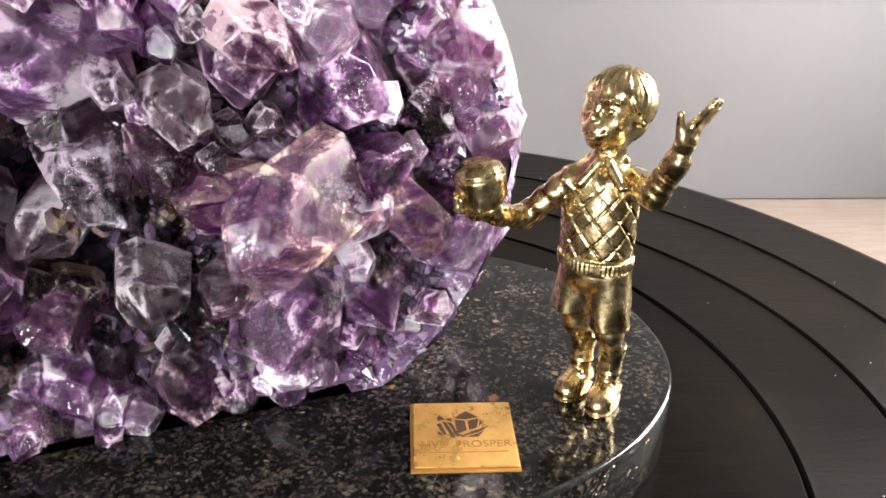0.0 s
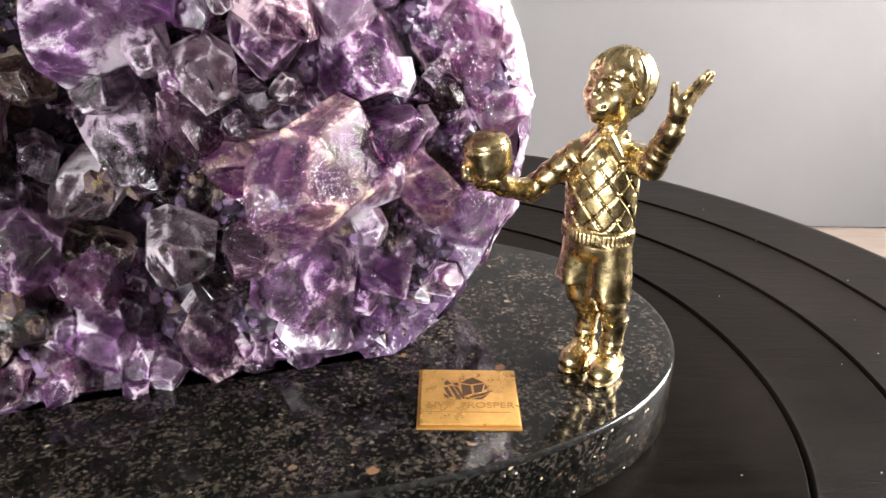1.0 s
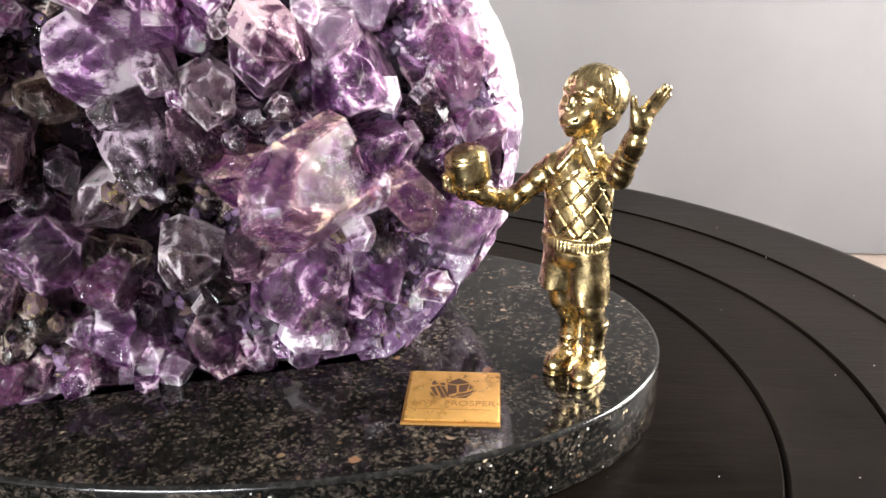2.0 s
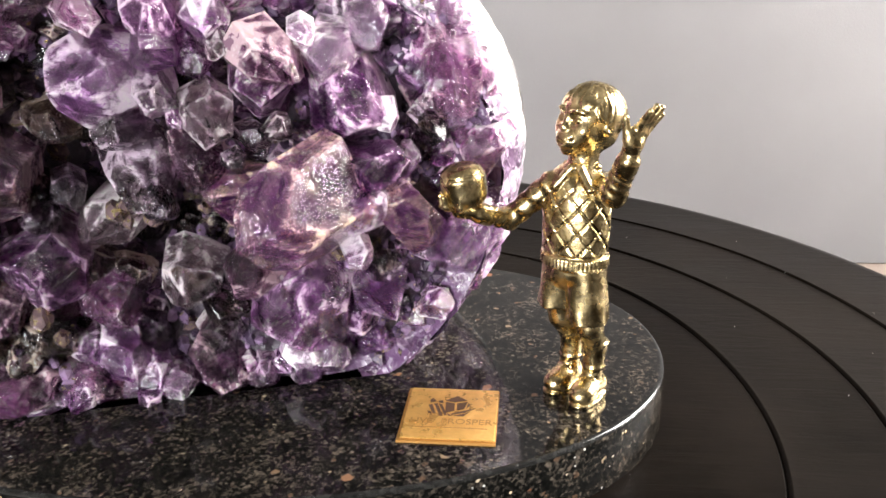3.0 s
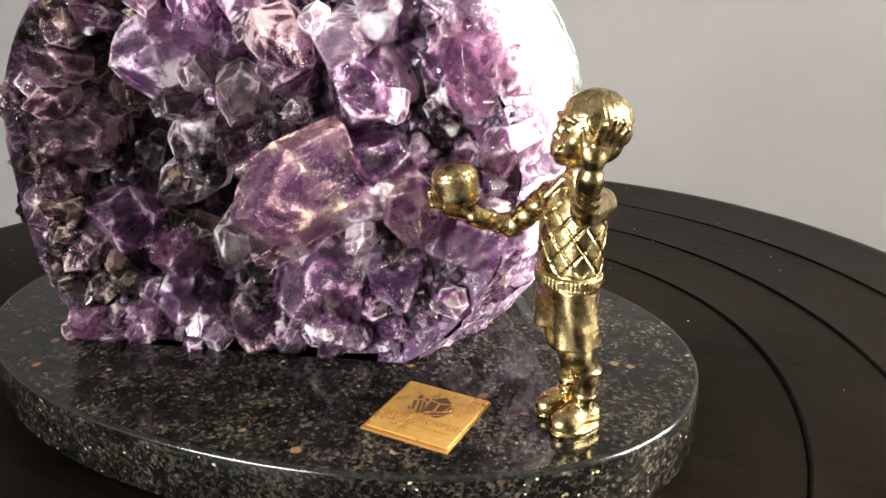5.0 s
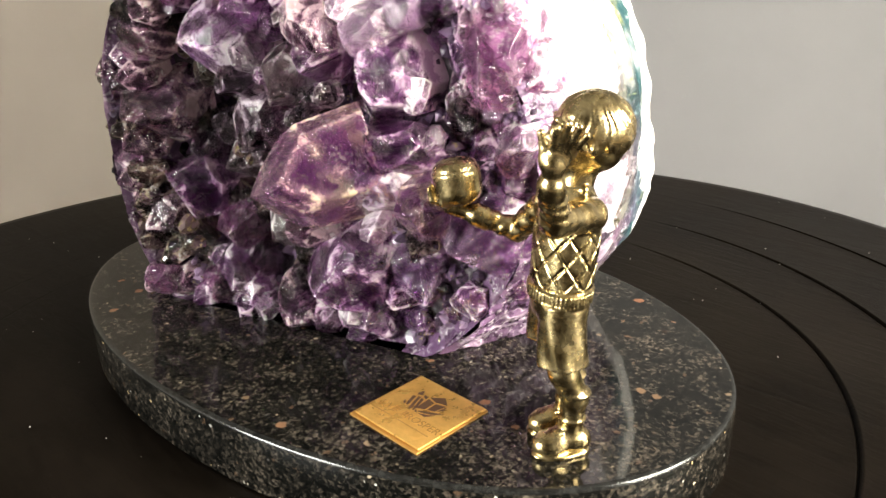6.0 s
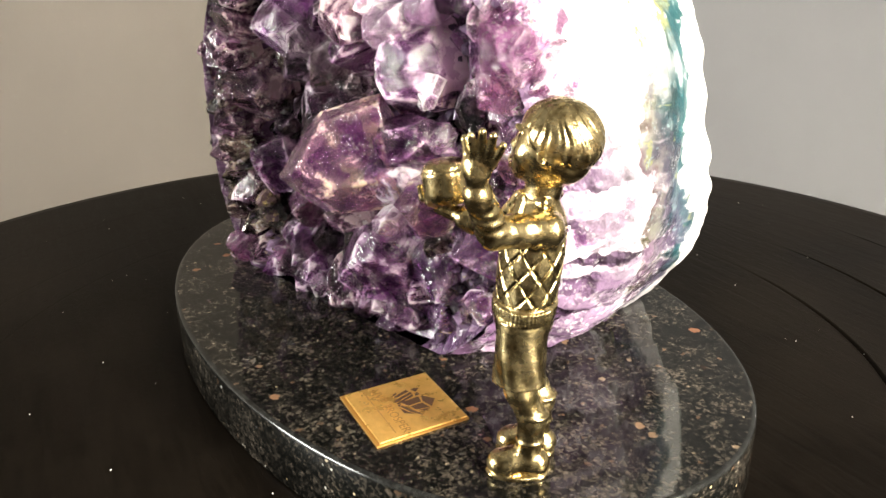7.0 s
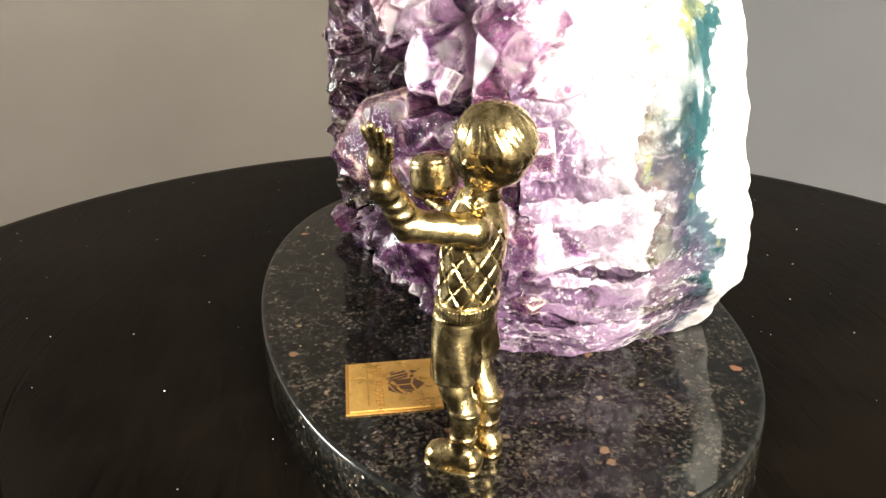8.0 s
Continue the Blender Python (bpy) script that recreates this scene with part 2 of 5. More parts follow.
def m_druse():
    k = Mat("dark_smoky_quartz", Roughness=0.12)
    c = k.coord()
    isl = k.n("NewGeometry").outputs["Random Per Island"]
    n = k.noise(70, 5, 0.65, c)
    col = k.ramp(k.math("ADD", k.math("MULTIPLY", isl, 0.5), k.math("MULTIPLY", n, 0.5)), (0.22, (0.012, 0.008, 0.013)), (0.50, (0.08, 0.05, 0.09)), (0.75, (0.30, 0.20, 0.32)))
    gold = k.math("MULTIPLY", k.ramp(k.noise(60, 3, 0.6, c), (0.50, 0.0), (0.60, 1.0)), k.ramp(k.noise(340, 4, 0.7, c), (0.58, 0.0), (0.63, 1.0)))
    col = k.mix(gold, col, (0.50, 0.40, 0.16))
    k.set("Base Color", col)
    k.set("Metallic", k.math("MULTIPLY", gold, 0.8))
    k.set("Coat Weight", 0.5)
    k.set("Coat Roughness", 0.05)
    k.bump(k.noise(400, 5, 0.7, c), 0.6, 0.0008)
    return k.m


def m_cavity():
    k = Mat("dark_cavity_rock", Roughness=0.35)
    c = k.coord()
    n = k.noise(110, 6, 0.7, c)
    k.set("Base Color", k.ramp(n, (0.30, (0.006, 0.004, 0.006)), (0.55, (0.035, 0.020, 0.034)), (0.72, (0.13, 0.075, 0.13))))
    k.set("Coat Weight", 0.2)
    k.bump(k.math("ADD", n, k.math("MULTIPLY", k.voronoi(260, c, "F1", "Distance"), 0.8)), 0.8, 0.002)
    return k.m


def m_rind():
    """The polished flank: amethyst, then milky quartz, a teal agate seam and a chalky skin."""
    k = Mat("banded_agate_flank", Roughness=0.10)
    c = k.coord()
    y = k.axis("Y", c)
    wob = k.math("MULTIPLY", k.math("SUBTRACT", k.noise(38, 4, 0.6, c, 0.6), 0.5), 0.030)
    fine = k.math("MULTIPLY", k.math("SUBTRACT", k.noise(150, 4, 0.65, c), 0.5), 0.010)
    f = k.math("MULTIPLY", k.math("SUBTRACT", k.math("ADD", y, k.math("ADD", wob, fine)), 0.0268), 10.0)  # 0.03..0.13 m -> 0..1
    # the seam follows the bulge of the back low down
    low = k.math("MULTIPLY", k.math("SUBTRACT", 0.835, k.axis("Z", k.n("NewGeometry").outputs["Position"])), 28.0, True)
    f = k.math("SUBTRACT", f, k.math("MULTIPLY", low, k.math("MULTIPLY", k.ramp(f, (0.45, 0.0), (0.75, 1.0)), 0.125)))
    # the amethyst layer is thick low down and thin at the top
    g = k.math("ADD", f, k.math("MULTIPLY", k.math("SUBTRACT", k.axis("Z", k.n("NewGeometry").outputs["Position"]), 0.832), 4.3))
    front = k.ramp(g, (0.10, (0.135, 0.075, 0.135)), (0.34, (0.25, 0.175, 0.255)), (0.50, (0.50, 0.45, 0.50)), (0.62, (0.80, 0.79, 0.80)))
    seam_col = k.ramp(f, (0.585, (0.80, 0.79, 0.80)), (0.600, (0.085, 0.070, 0.040)), (0.625, (0.15, 0.16, 0.12)), (0.665, (0.030, 0.046, 0.044)), (0.715, (0.008, 0.032, 0.035)), (0.755, (0.010, 0.050, 0.060)), (0.785, (0.020, 0.080, 0.088)), (0.800, (0.80, 0.80, 0.77)), (1.0, (0.79, 0.78, 0.72)))
    high = k.math("ADD", k.axis("Z", k.n("NewGeometry").outputs["Position"]), k.math("MULTIPLY", k.math("SUBTRACT", k.noise(55, 3, 0.6, c), 0.5), 0.05))
    olive = k.math("MULTIPLY", k.ramp(k.math("MULTIPLY", k.math("SUBTRACT", high, 0.858), 30.0), (0.1, 0.0), (0.9, 0.85)), k.math("MULTIPLY", k.ramp(f, (0.60, 0.0), (0.62, 1.0)), k.ramp(f, (0.70, 1.0), (0.76, 0.0))))
    band = k.mix(olive, seam_col, (0.46, 0.45, 0.19))
    # high up the seam breaks into islands in white quartz
    isles = k.math("MULTIPLY", k.ramp(k.noise(48, 4, 0.6, c, 0.8), (0.54, 0.0), (0.59, 0.85)), k.ramp(k.math("MULTIPLY", k.math("SUBTRACT", high, 0.850), 30.0), (0.1, 0.0), (0.9, 1.0)))
    band = k.mix(isles, band, (0.78, 0.77, 0.74))
    band = k.mix(k.ramp(f, (0.575, 0.0), (0.592, 1.0)), front, band)
    shards = k.n("Mapping", Vector=c, Rotation=(0.35, 0, 0), Scale=(1, 0.5, 1.7)).outputs[0]
    bent = k.n("VectorMath", )
    bent.operation = "MULTIPLY_ADD"
    k.put(bent.inputs[0], k.n("TexNoise", Vector=c, Scale=140.0, Detail=3.0).outputs["Color"])
    bent.inputs[1].default_value = (0.011, 0.011, 0.011)
    k.put(bent.inputs[2], shards)
    bent = bent.outputs[0]
    cell = k.n("TexVoronoi", Vector=bent, Scale=88.0)
    crack = k.voronoi(88.0, bent, "DISTANCE_TO_EDGE", "Distance")
    near = k.ramp(g, (0.42, 1.0), (0.86, 0.0))
    tone = k.math("ADD", k.math("MULTIPLY", k.axis("X", cell.outputs["Color"]), 0.6), k.math("MULTIPLY", k.noise(160, 6, 0.72, c), 0.9))
    chunk = k.math("MULTIPLY", k.ramp(tone, (0.48, 0.0), (0.95, 1.0)), near)
    col = k.mix(k.math("MULTIPLY", chunk, 0.9), band, (0.125, 0.065, 0.135))
    vein = k.math("MULTIPLY", k.ramp(crack, (0.02, 1.0), (0.10, 0.0)), k.ramp(k.noise(90, 4, 0.6, c), (0.48, 0.0), (0.64, 0.5)))
    col = k.mix(k.math("MULTIPLY", vein, near), col, (0.72, 0.63, 0.70))
    grit = k.math("MULTIPLY", k.ramp(k.noise(480, 5, 0.75, c), (0.54, 0.0), (0.62, 0.7)), k.ramp(k.noise(70, 3, 0.6, c), (0.46, 0.0), (0.58, 1.0)))
    col = k.mix(k.math("MULTIPLY", grit, near), col, (0.85, 0.80, 0.83))
    seam = k.math("MULTIPLY", k.ramp(f, (0.61, 0.0), (0.63, 1.0)), k.ramp(f, (0.77, 1.0), (0.80, 0.0)))
    col = k.mix(k.math("MULTIPLY", seam, k.ramp(k.noise(110, 3, 0.6, c, 0.5), (0.62, 0.0), (0.66, 0.7))), col, (0.20, 0.21, 0.09))
    col = k.mix(k.math("MULTIPLY", seam, k.ramp(k.noise(190, 5, 0.7, c), (0.60, 0.0), (0.65, 0.6))), col, (0.20, 0.28, 0.29))
    skin = k.math("MULTIPLY", k.ramp(f, (0.79, 0.0), (0.82, 1.0)), k.ramp(k.noise(60, 4, 0.6, c), (0.66, 0.0), (0.70, 0.8)))
    col = k.mix(skin, col, (0.64, 0.46, 0.10))
    druse = k.math("MULTIPLY", k.math("MULTIPLY", k.ramp(f, (0.42, 0.0), (0.50, 1.0)), k.ramp(f, (0.62, 1.0), (0.68, 0.0))), k.ramp(k.noise(45, 5, 0.7, c), (0.58, 0.0), (0.63, 0.7)))
    col = k.mix(k.math("MULTIPLY", druse, k.ramp(k.noise(420, 3, 0.6, c), (0.42, 0.0), (0.55, 1.0))), col, (0.10, 0.10, 0.12))
    k.set("Base Color", col)
    k.set("Coat Weight", 0.22)
    k.set("Roughness", k.ramp(f, (0.6, 0.16), (0.95, 0.45)))
    # broken shards, each with a tilt of its own
    off, lean, dot = (k.n("VectorMath", ) for _ in range(3))
    off.operation, lean.operation, dot.operation = "SUBTRACT", "SUBTRACT", "DOT_PRODUCT"
    k.put(off.inputs[0], bent)
    k.put(off.inputs[1], cell.outputs["Position"])
    k.put(lean.inputs[0], cell.outputs["Color"])
    lean.inputs[1].default_value = (0.5, 0.5, 0.5)
    k.put(dot.inputs[0], off.outputs[0])
    k.put(dot.inputs[1], lean.outputs[0])
    tilt = k.math("MULTIPLY", k.math("MULTIPLY", dot.outputs["Value"], near), 0.9)
    pits = k.math("MULTIPLY", k.noise(500, 4, 0.7, c), k.math("ADD", k.math("MULTIPLY", druse, 0.0016), 0.00012))
    k.bump(k.math("ADD", k.math("ADD", tilt, pits), k.math("MULTIPLY", k.noise(120, 6, 0.7, c), 0.0007)), 0.9, 1.0)
    return k.m


def plain(name, col, rough=0.5, metal=0.0, var=0.12, scale=40):
    k = Mat(name, Roughness=rough, Metallic=metal)
    lo, hi = (tuple(v * s for v in col) for s in (1 - var, 1 + var))
    k.set("Base Color", k.ramp(k.noise(scale), (0.35, lo), (0.65, hi)))
    return k.m


def m_glass():
    k = Mat("window_glass", Roughness=0.0, IOR=1.45)
    k.set("Transmission Weight", 1.0)
    return k.m


WALL_DIM = m_wall_dim()
# even grey on the bevel stands in for its thin line of light
GRANITE_EDGE = plain("bevel_line_granite", (0.012, 0.012, 0.011), 0.16, 0.0, 0.7, 420)
WALL, CEILING, FLOOR, WOOD, GRANITE = m_wall(), m_ceiling(), m_floor(), m_table(), m_granite()
BRASS = m_brass("polished_brass", (0.27, 0.192, 0.080), (0.76, 0.602, 0.315), 0.24)
PLATE = m_brass("satin_gold_plate", (0.66, 0.37, 0.09), (0.80, 0.48, 0.14), 0.30)
PLATE.node_tree.nodes["Principled BSDF"].inputs["Metallic"].default_value = 0.55
ENGRAVED = plain("brown_engraving", (0.10, 0.045, 0.02), 0.6)
ETCHED = plain("etched_letters", (0.46, 0.24, 0.06), 0.5, 0.5)
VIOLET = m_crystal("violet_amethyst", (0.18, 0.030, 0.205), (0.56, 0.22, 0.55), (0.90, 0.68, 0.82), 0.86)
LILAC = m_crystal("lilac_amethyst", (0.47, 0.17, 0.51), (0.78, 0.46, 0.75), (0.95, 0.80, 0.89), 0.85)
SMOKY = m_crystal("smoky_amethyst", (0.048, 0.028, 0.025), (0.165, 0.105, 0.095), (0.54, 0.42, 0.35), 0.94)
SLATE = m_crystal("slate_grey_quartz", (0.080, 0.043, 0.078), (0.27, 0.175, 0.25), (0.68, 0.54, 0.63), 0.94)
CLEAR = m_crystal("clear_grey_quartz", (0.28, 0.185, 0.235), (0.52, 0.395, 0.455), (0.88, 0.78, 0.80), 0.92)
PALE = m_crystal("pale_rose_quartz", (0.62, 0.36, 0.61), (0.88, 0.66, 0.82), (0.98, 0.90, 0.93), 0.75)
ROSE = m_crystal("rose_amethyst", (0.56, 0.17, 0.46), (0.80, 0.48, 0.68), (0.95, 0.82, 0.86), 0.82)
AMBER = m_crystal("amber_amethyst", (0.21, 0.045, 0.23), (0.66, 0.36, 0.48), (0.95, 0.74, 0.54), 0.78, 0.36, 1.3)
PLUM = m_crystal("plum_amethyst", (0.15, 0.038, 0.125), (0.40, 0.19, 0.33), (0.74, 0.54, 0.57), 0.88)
DRUSE, CAVITY, RIND = m_druse(), m_cavity(), m_rind()


def m_gilt():
    """Quartz crusted with minute brassy crystals that glitter."""
    k = Mat("brassy_crusted_quartz")
    c = k.n("NewGeometry").outputs["Position"]
    crust = k.ramp(k.noise(420, 5, 0.75, c), (0.54, 0.0), (0.58, 1.0))
    k.set("Base Color", k.mix(crust, k.ramp(k.noise(90, 4, 0.6, c), (0.35, (0.05, 0.03, 0.035)), (0.65, (0.22, 0.15, 0.15))), (0.62, 0.50, 0.24)))
    k.set("Metallic", k.math("MULTIPLY", crust, 0.75))
    k.set("Roughness", 0.16)
    k.set("Coat Weight", 0.3)
    k.bump(k.voronoi(1100, c), 0.8, 0.0009)
    return k.m


GILT = m_gilt()
DUST = plain("pale_dust", (0.6, 0.58, 0.55), 0.9)
FRAME_WHITE, GLASS = plain("white_window_paint", (0.8, 0.8, 0.79), 0.4, 0, 0.03), m_glass()


# ---- building helpers ----
def mesh_of(bm, name, material, smooth=False):
    me = bpy.data.meshes.new(name)
    bm.normal_update()
    bm.to_mesh(me)
    bm.free()
    if material:
        me.materials.append(material)
    if smooth:
        me.shade_smooth()
    return me


def part(name, bm, material, parent=None, label="", smooth=False):
    ob = new(name, mesh_of(bm, name, material, smooth))
    ob.parent = parent
    return tagged(ob, label)


def box(bm, x0, x1, y0, y1, z0, z1):
    m = Matrix.LocRotScale(((x0 + x1) / 2, (y0 + y1) / 2, (z0 + z1) / 2), None, (x1 - x0, y1 - y0, z1 - z0))
    return bmesh.ops.create_cube(bm, size=1, matrix=m)


def boxes(*dims):
    bm = bmesh.new()
    for d in dims:
        box(bm, *d)
    return bm


def thing(name, loc, label, category, group=""):
    ob = new(name)
    ob.location = loc
    ob.empty_display_size = 0.02
    return tagged(ob, label, category, group)


def revolve(bm, profile, steps, wobble=None):
    """A lathe shape from (radius, height) pairs, closed at the axis."""
    rings = []
    for r, z in profile:
        if r == 0:
            rings.append([bm.verts.new((0, 0, z))])
            continue
        ring = []
        for i in range(steps):
            a = 2 * math.pi * i / steps
            rr, zz = wobble(r, z, a) if wobble else (r, z)
            ring.append(bm.verts.new((rr * math.cos(a), rr * math.sin(a), zz)))
        rings.append(ring)
    for lo, hi in zip(rings, rings[1:]):
        for i in range(steps):
            j = (i + 1) % steps
            if len(lo) == 1:
                bm.faces.new((lo[0], hi[j], hi[i]))
            elif len(hi) == 1:
                bm.faces.new((lo[i], lo[j], hi[0]))
            else:
                bm.faces.new((lo[i], lo[j], hi[j], hi[i]))
    bmesh.ops.recalc_face_normals(bm, faces=bm.faces)
    return bm


# ---- the room ----
T = 0.12


def wall_between(p, q):
    """A wall whose inner face runs from p to q, with the room on its right hand."""
    (x0, y0), (x1, y1) = p, q
    long = math.hypot(x1 - x0, y1 - y0)
    bm = boxes((0, long, 0, T, 0, CEIL))
    bmesh.ops.transform(bm, matrix=Matrix.Translation((x0, y0, 0)) @ Matrix.Rotation(math.atan2(y1 - y0, x1 - x0), 4, "Z"), verts=bm.verts)
    return bm


BEND, CORNER = (-0.52, WALL_N), (-2.06, 1.0)


def wall_curved(p, bend, q, reach):
    """A wall whose inner face runs from p towards bend, rounds the corner there and goes on to q."""
    p, b, q = Vector(p), Vector(bend), Vector(q)
    s, e = b + (p - b).normalized() * reach, b + (q - b).normalized() * reach
    line = [p] + [s * (1 - t) ** 2 + b * 2 * t * (1 - t) + e * t * t for t in [i / 14 for i in range(15)]] + [q]
    bm = bmesh.new()
    rows = []
    for i, c in enumerate(line):
        d = (line[min(i + 1, len(line) - 1)] - line[max(i - 1, 0)]).normalized()
        o = c + Vector((-d.y, d.x)) * T
        rows.append([bm.verts.new((v.x, v.y, z)) for v in (c, o) for z in (0, CEIL)])
    for a, c in zip(rows, rows[1:]):
        for quad in ((a[0], c[0], c[1], a[1]), (a[3], c[3], c[2], a[2]), (a[1], c[1], c[3], a[3]), (a[2], c[2], c[0], a[0])):
            bm.faces.new(quad)
    bm.faces.new((rows[0][0], rows[0][1], rows[0][3], rows[0][2]))
    bm.faces.new((rows[-1][2], rows[-1][3], rows[-1][1], rows[-1][0]))
    bmesh.ops.recalc_face_normals(bm, faces=bm.faces)
    return bm


wall_n = part("wall_north", wall_curved(CORNER, BEND, (WALL_E + T, WALL_N), 0.85), WALL)
for p in wall_n.data.polygons:
    p.use_smooth = abs(p.normal.z) < 0.5
wall_n.data.set_sharp_from_angle(angle=radians(40))
part("wall_west", wall_between((-1.74, WALL_S - T), CORNER), WALL_DIM)
part("wall_south", boxes((-1.74, WIN_FILL[0], WALL_S - T, WALL_S, 0, CEIL), (WIN_FILL[1], WALL_E + T, WALL_S - T, WALL_S, 0, CEIL),
                         (WIN_FILL[0], WIN_FILL[1], WALL_S - T, WALL_S, 0, WIN_FILL[2]), (WIN_FILL[0], WIN_FILL[1], WALL_S - T, WALL_S, WIN_FILL[3], CEIL)), WALL_DIM)
part("wall_east", boxes((WALL_E, WALL_E + T, WALL_S, WIN[0], 0, CEIL), (WALL_E, WALL_E + T, WIN[1], WALL_N, 0, CEIL),
                        (WALL_E, WALL_E + T, WIN[0], WIN[1], 0, WIN[2]), (WALL_E, WALL_E + T, WIN[0], WIN[1], WIN[3], CEIL)), WALL)
part("ceiling", boxes((-2.4, WALL_E + T, WALL_S - T, WALL_N + T, CEIL, CEIL + T)), CEILING)
floor = part("floor", boxes((-2.4, WALL_E + T, WALL_S - T, WALL_N + T, -0.1, -0.004)), FLOOR)
for n in ("wall_north", "wall_west", "wall_south", "wall_east"):
    tagged(bpy.data.objects[n], "plain matt brownish wall with dim light in its colour" if n in ("wall_west", "wall_south") else "plain matt grey painted wall", "wall", kind="structure")
tagged(bpy.data.objects["ceiling"], "plain grey painted ceiling of the room", "ceiling", kind="structure")
tagged(floor, "grey-brown wood laminate floor of the room", "floor", kind="structure")



def window_unit(name, label, wide, high, lights, place):
    """A white window in its opening, wide along x, looking along -y: frame, panes and an inner sill."""
    unit = tagged(new(name), label, "window", kind="structure")
    unit.matrix_world = place
    cuts = [0.05 + i * (wide - 0.1) / lights for i in range(lights + 1)]
    f0, f1 = 0.05, 0.10
    part("window_frame", boxes((0, wide, f0, f1, 0, 0.05), (0, wide, f0, f1, high - 0.05, high), (0, 0.05, f0, f1, 0.05, high - 0.05), (wide - 0.05, wide, f0, f1, 0.05, high - 0.05),
                               *[(x - 0.03, x + 0.03, f0, f1, 0.05, high - 0.05) for x in cuts[1:-1]]), FRAME_WHITE, unit)
    for i in range(lights):
        pane = part("pane", boxes((cuts[i] + (0.03 if i else 0), cuts[i + 1] - (0.03 if i < lights - 1 else 0), f0 + 0.02, f0 + 0.026, 0.05, high - 0.05)), GLASS, unit)
        pane.visible_shadow = False
    part("window_sill", boxes((-0.05, wide + 0.05, -0.08, -0.002, -0.035, 0)), FRAME_WHITE, unit)


window_unit("window_1", "wide white-framed window that lets daylight in", WIN[1] - WIN[0], WIN[3] - WIN[2], 3, Matrix.Translation((WALL_E, WIN[1], WIN[2])) @ Matrix.Rotation(radians(-90), 4, "Z"))
window_unit("fill_window", "added white-framed window, out of view, for cool fill light", WIN_FILL[1] - WIN_FILL[0], WIN_FILL[3] - WIN_FILL[2], 2, Matrix.Translation((WIN_FILL[1], WALL_S, WIN_FILL[2])) @ Matrix.Rotation(radians(180), 4, "Z"))

# ---- the round table ----
TC = (-0.0475, 0.044)
table = thing("round_table", (TC[0], TC[1], 0), "round black-stained wooden table with carved ring grooves", "table")
GROOVES = (0.1758, 0.2085, 0.2520)
# each groove is turned round a centre of its own
OFF_R, OFF_X, OFF_Y = (0.0, 0.12, 0.1758, 0.2085, 0.2520, 0.290), (0.0, 0.0, -0.005, 0.002, 0.0, 0.0), (0.0, 0.0, 0.007, 0.0115, 0.0125, 0.0)


def table_wobble(r, z, a):
    deg = math.degrees(a) % 360
    r = r + float(np.interp(r, OFF_R, OFF_X)) * math.cos(a) + float(np.interp(r, OFF_R, OFF_Y)) * math.sin(a)
    if r > 0.28:
        r += 0.0082 * (r / 0.3) ** 2 * math.exp(-((deg - 80) / 38) ** 2)
    if z < TABLE - 0.004:
        return r, z
    live = 0.03 + 0.97 * min(1, max(0, (92 - deg) / 45) if deg < 180 else max(0, (deg - 268) / 45))
    drift = 0.0008 * math.sin(2 * a + r * 40) + 0.0007 * math.sin(5 * a + r * 90)
    return r + drift, TABLE + (z - TABLE) * live


prof = [(0, TABLE)]
for r in GROOVES:
    prof += [(r - 0.0012, TABLE), (r - 0.0006, TABLE - 0.0001), (r - 0.0003, TABLE - 0.0008), (r, TABLE - 0.0011), (r + 0.0003, TABLE - 0.0006), (r + 0.0008, TABLE + 0.0007), (r + 0.0014, TABLE + 0.0006), (r + 0.0030, TABLE)]
prof += [(0.296, TABLE), (0.3005, TABLE - 0.001), (0.3035, TABLE - 0.0045), (0.3045, TABLE - 0.010), (0.3040, TABLE - 0.026), (0.300, TABLE - 0.031), (0, TABLE - 0.031)]
part("tabletop", revolve(bmesh.new(), prof, 256, table_wobble), WOOD, table, smooth=True)
part("pedestal", revolve(bmesh.new(), [(0, 0.0), (0.19, 0.0), (0.195, 0.012), (0.18, 0.025), (0.06, 0.05), (0.04, 0.10), (0.036, 0.35), (0.045, 0.62), (0.09, 0.70), (0.10, TABLE - 0.031), (0, TABLE - 0.031)], 48), WOOD, table, smooth=True)

# ---- the oval granite slab ----
SC, SA, SB, SROT, SN = (-0.0568, 0.0558), 0.1428, 0.0884, 0.108, 2.08
slab = thing("granite_slab", (SC[0], SC[1], TABLE), "polished black oval granite slab with gold and brown flecks", "stone base")


def oval(inset, z, steps=180):
    pts = []
    for i in range(steps):
        a = 2 * math.pi * i / steps
        c, s = math.cos(a), math.sin(a)
        r = (abs(c) ** SN + abs(s) ** SN) ** (-1 / SN)
        swell = 0.003 * math.exp(-((((a + 0.6 + math.pi) % (2 * math.pi)) - math.pi) / 0.55) ** 2)
        x, y = (SA - inset + swell) * r * c, (SB - inset + swell) * r * s
        pts.append((x * math.cos(SROT) - y * math.sin(SROT), x * math.sin(SROT) + y * math.cos(SROT), z))
    return pts


bm = bmesh.new()
H = G - TABLE
rings = [[bm.verts.new(p) for p in oval(i, z)] for i, z in ((0.0012, 0.0), (0.0, 0.0012), (0.0, H - 0.0014), (0.0003, H - 0.0006), (0.0008, H - 0.0002), (0.0015, H))]
bm.faces.new(list(reversed(rings[0])))
bm.faces.new(rings[-1])
for lo, hi in zip(rings, rings[1:]):
    for i in range(180):
        j = (i + 1) % 180
        bm.faces.new((lo[i], lo[j], hi[j], hi[i]))
slab_body = part("slab", bm, GRANITE, slab)
slab_body.data.materials.append(GRANITE_EDGE)
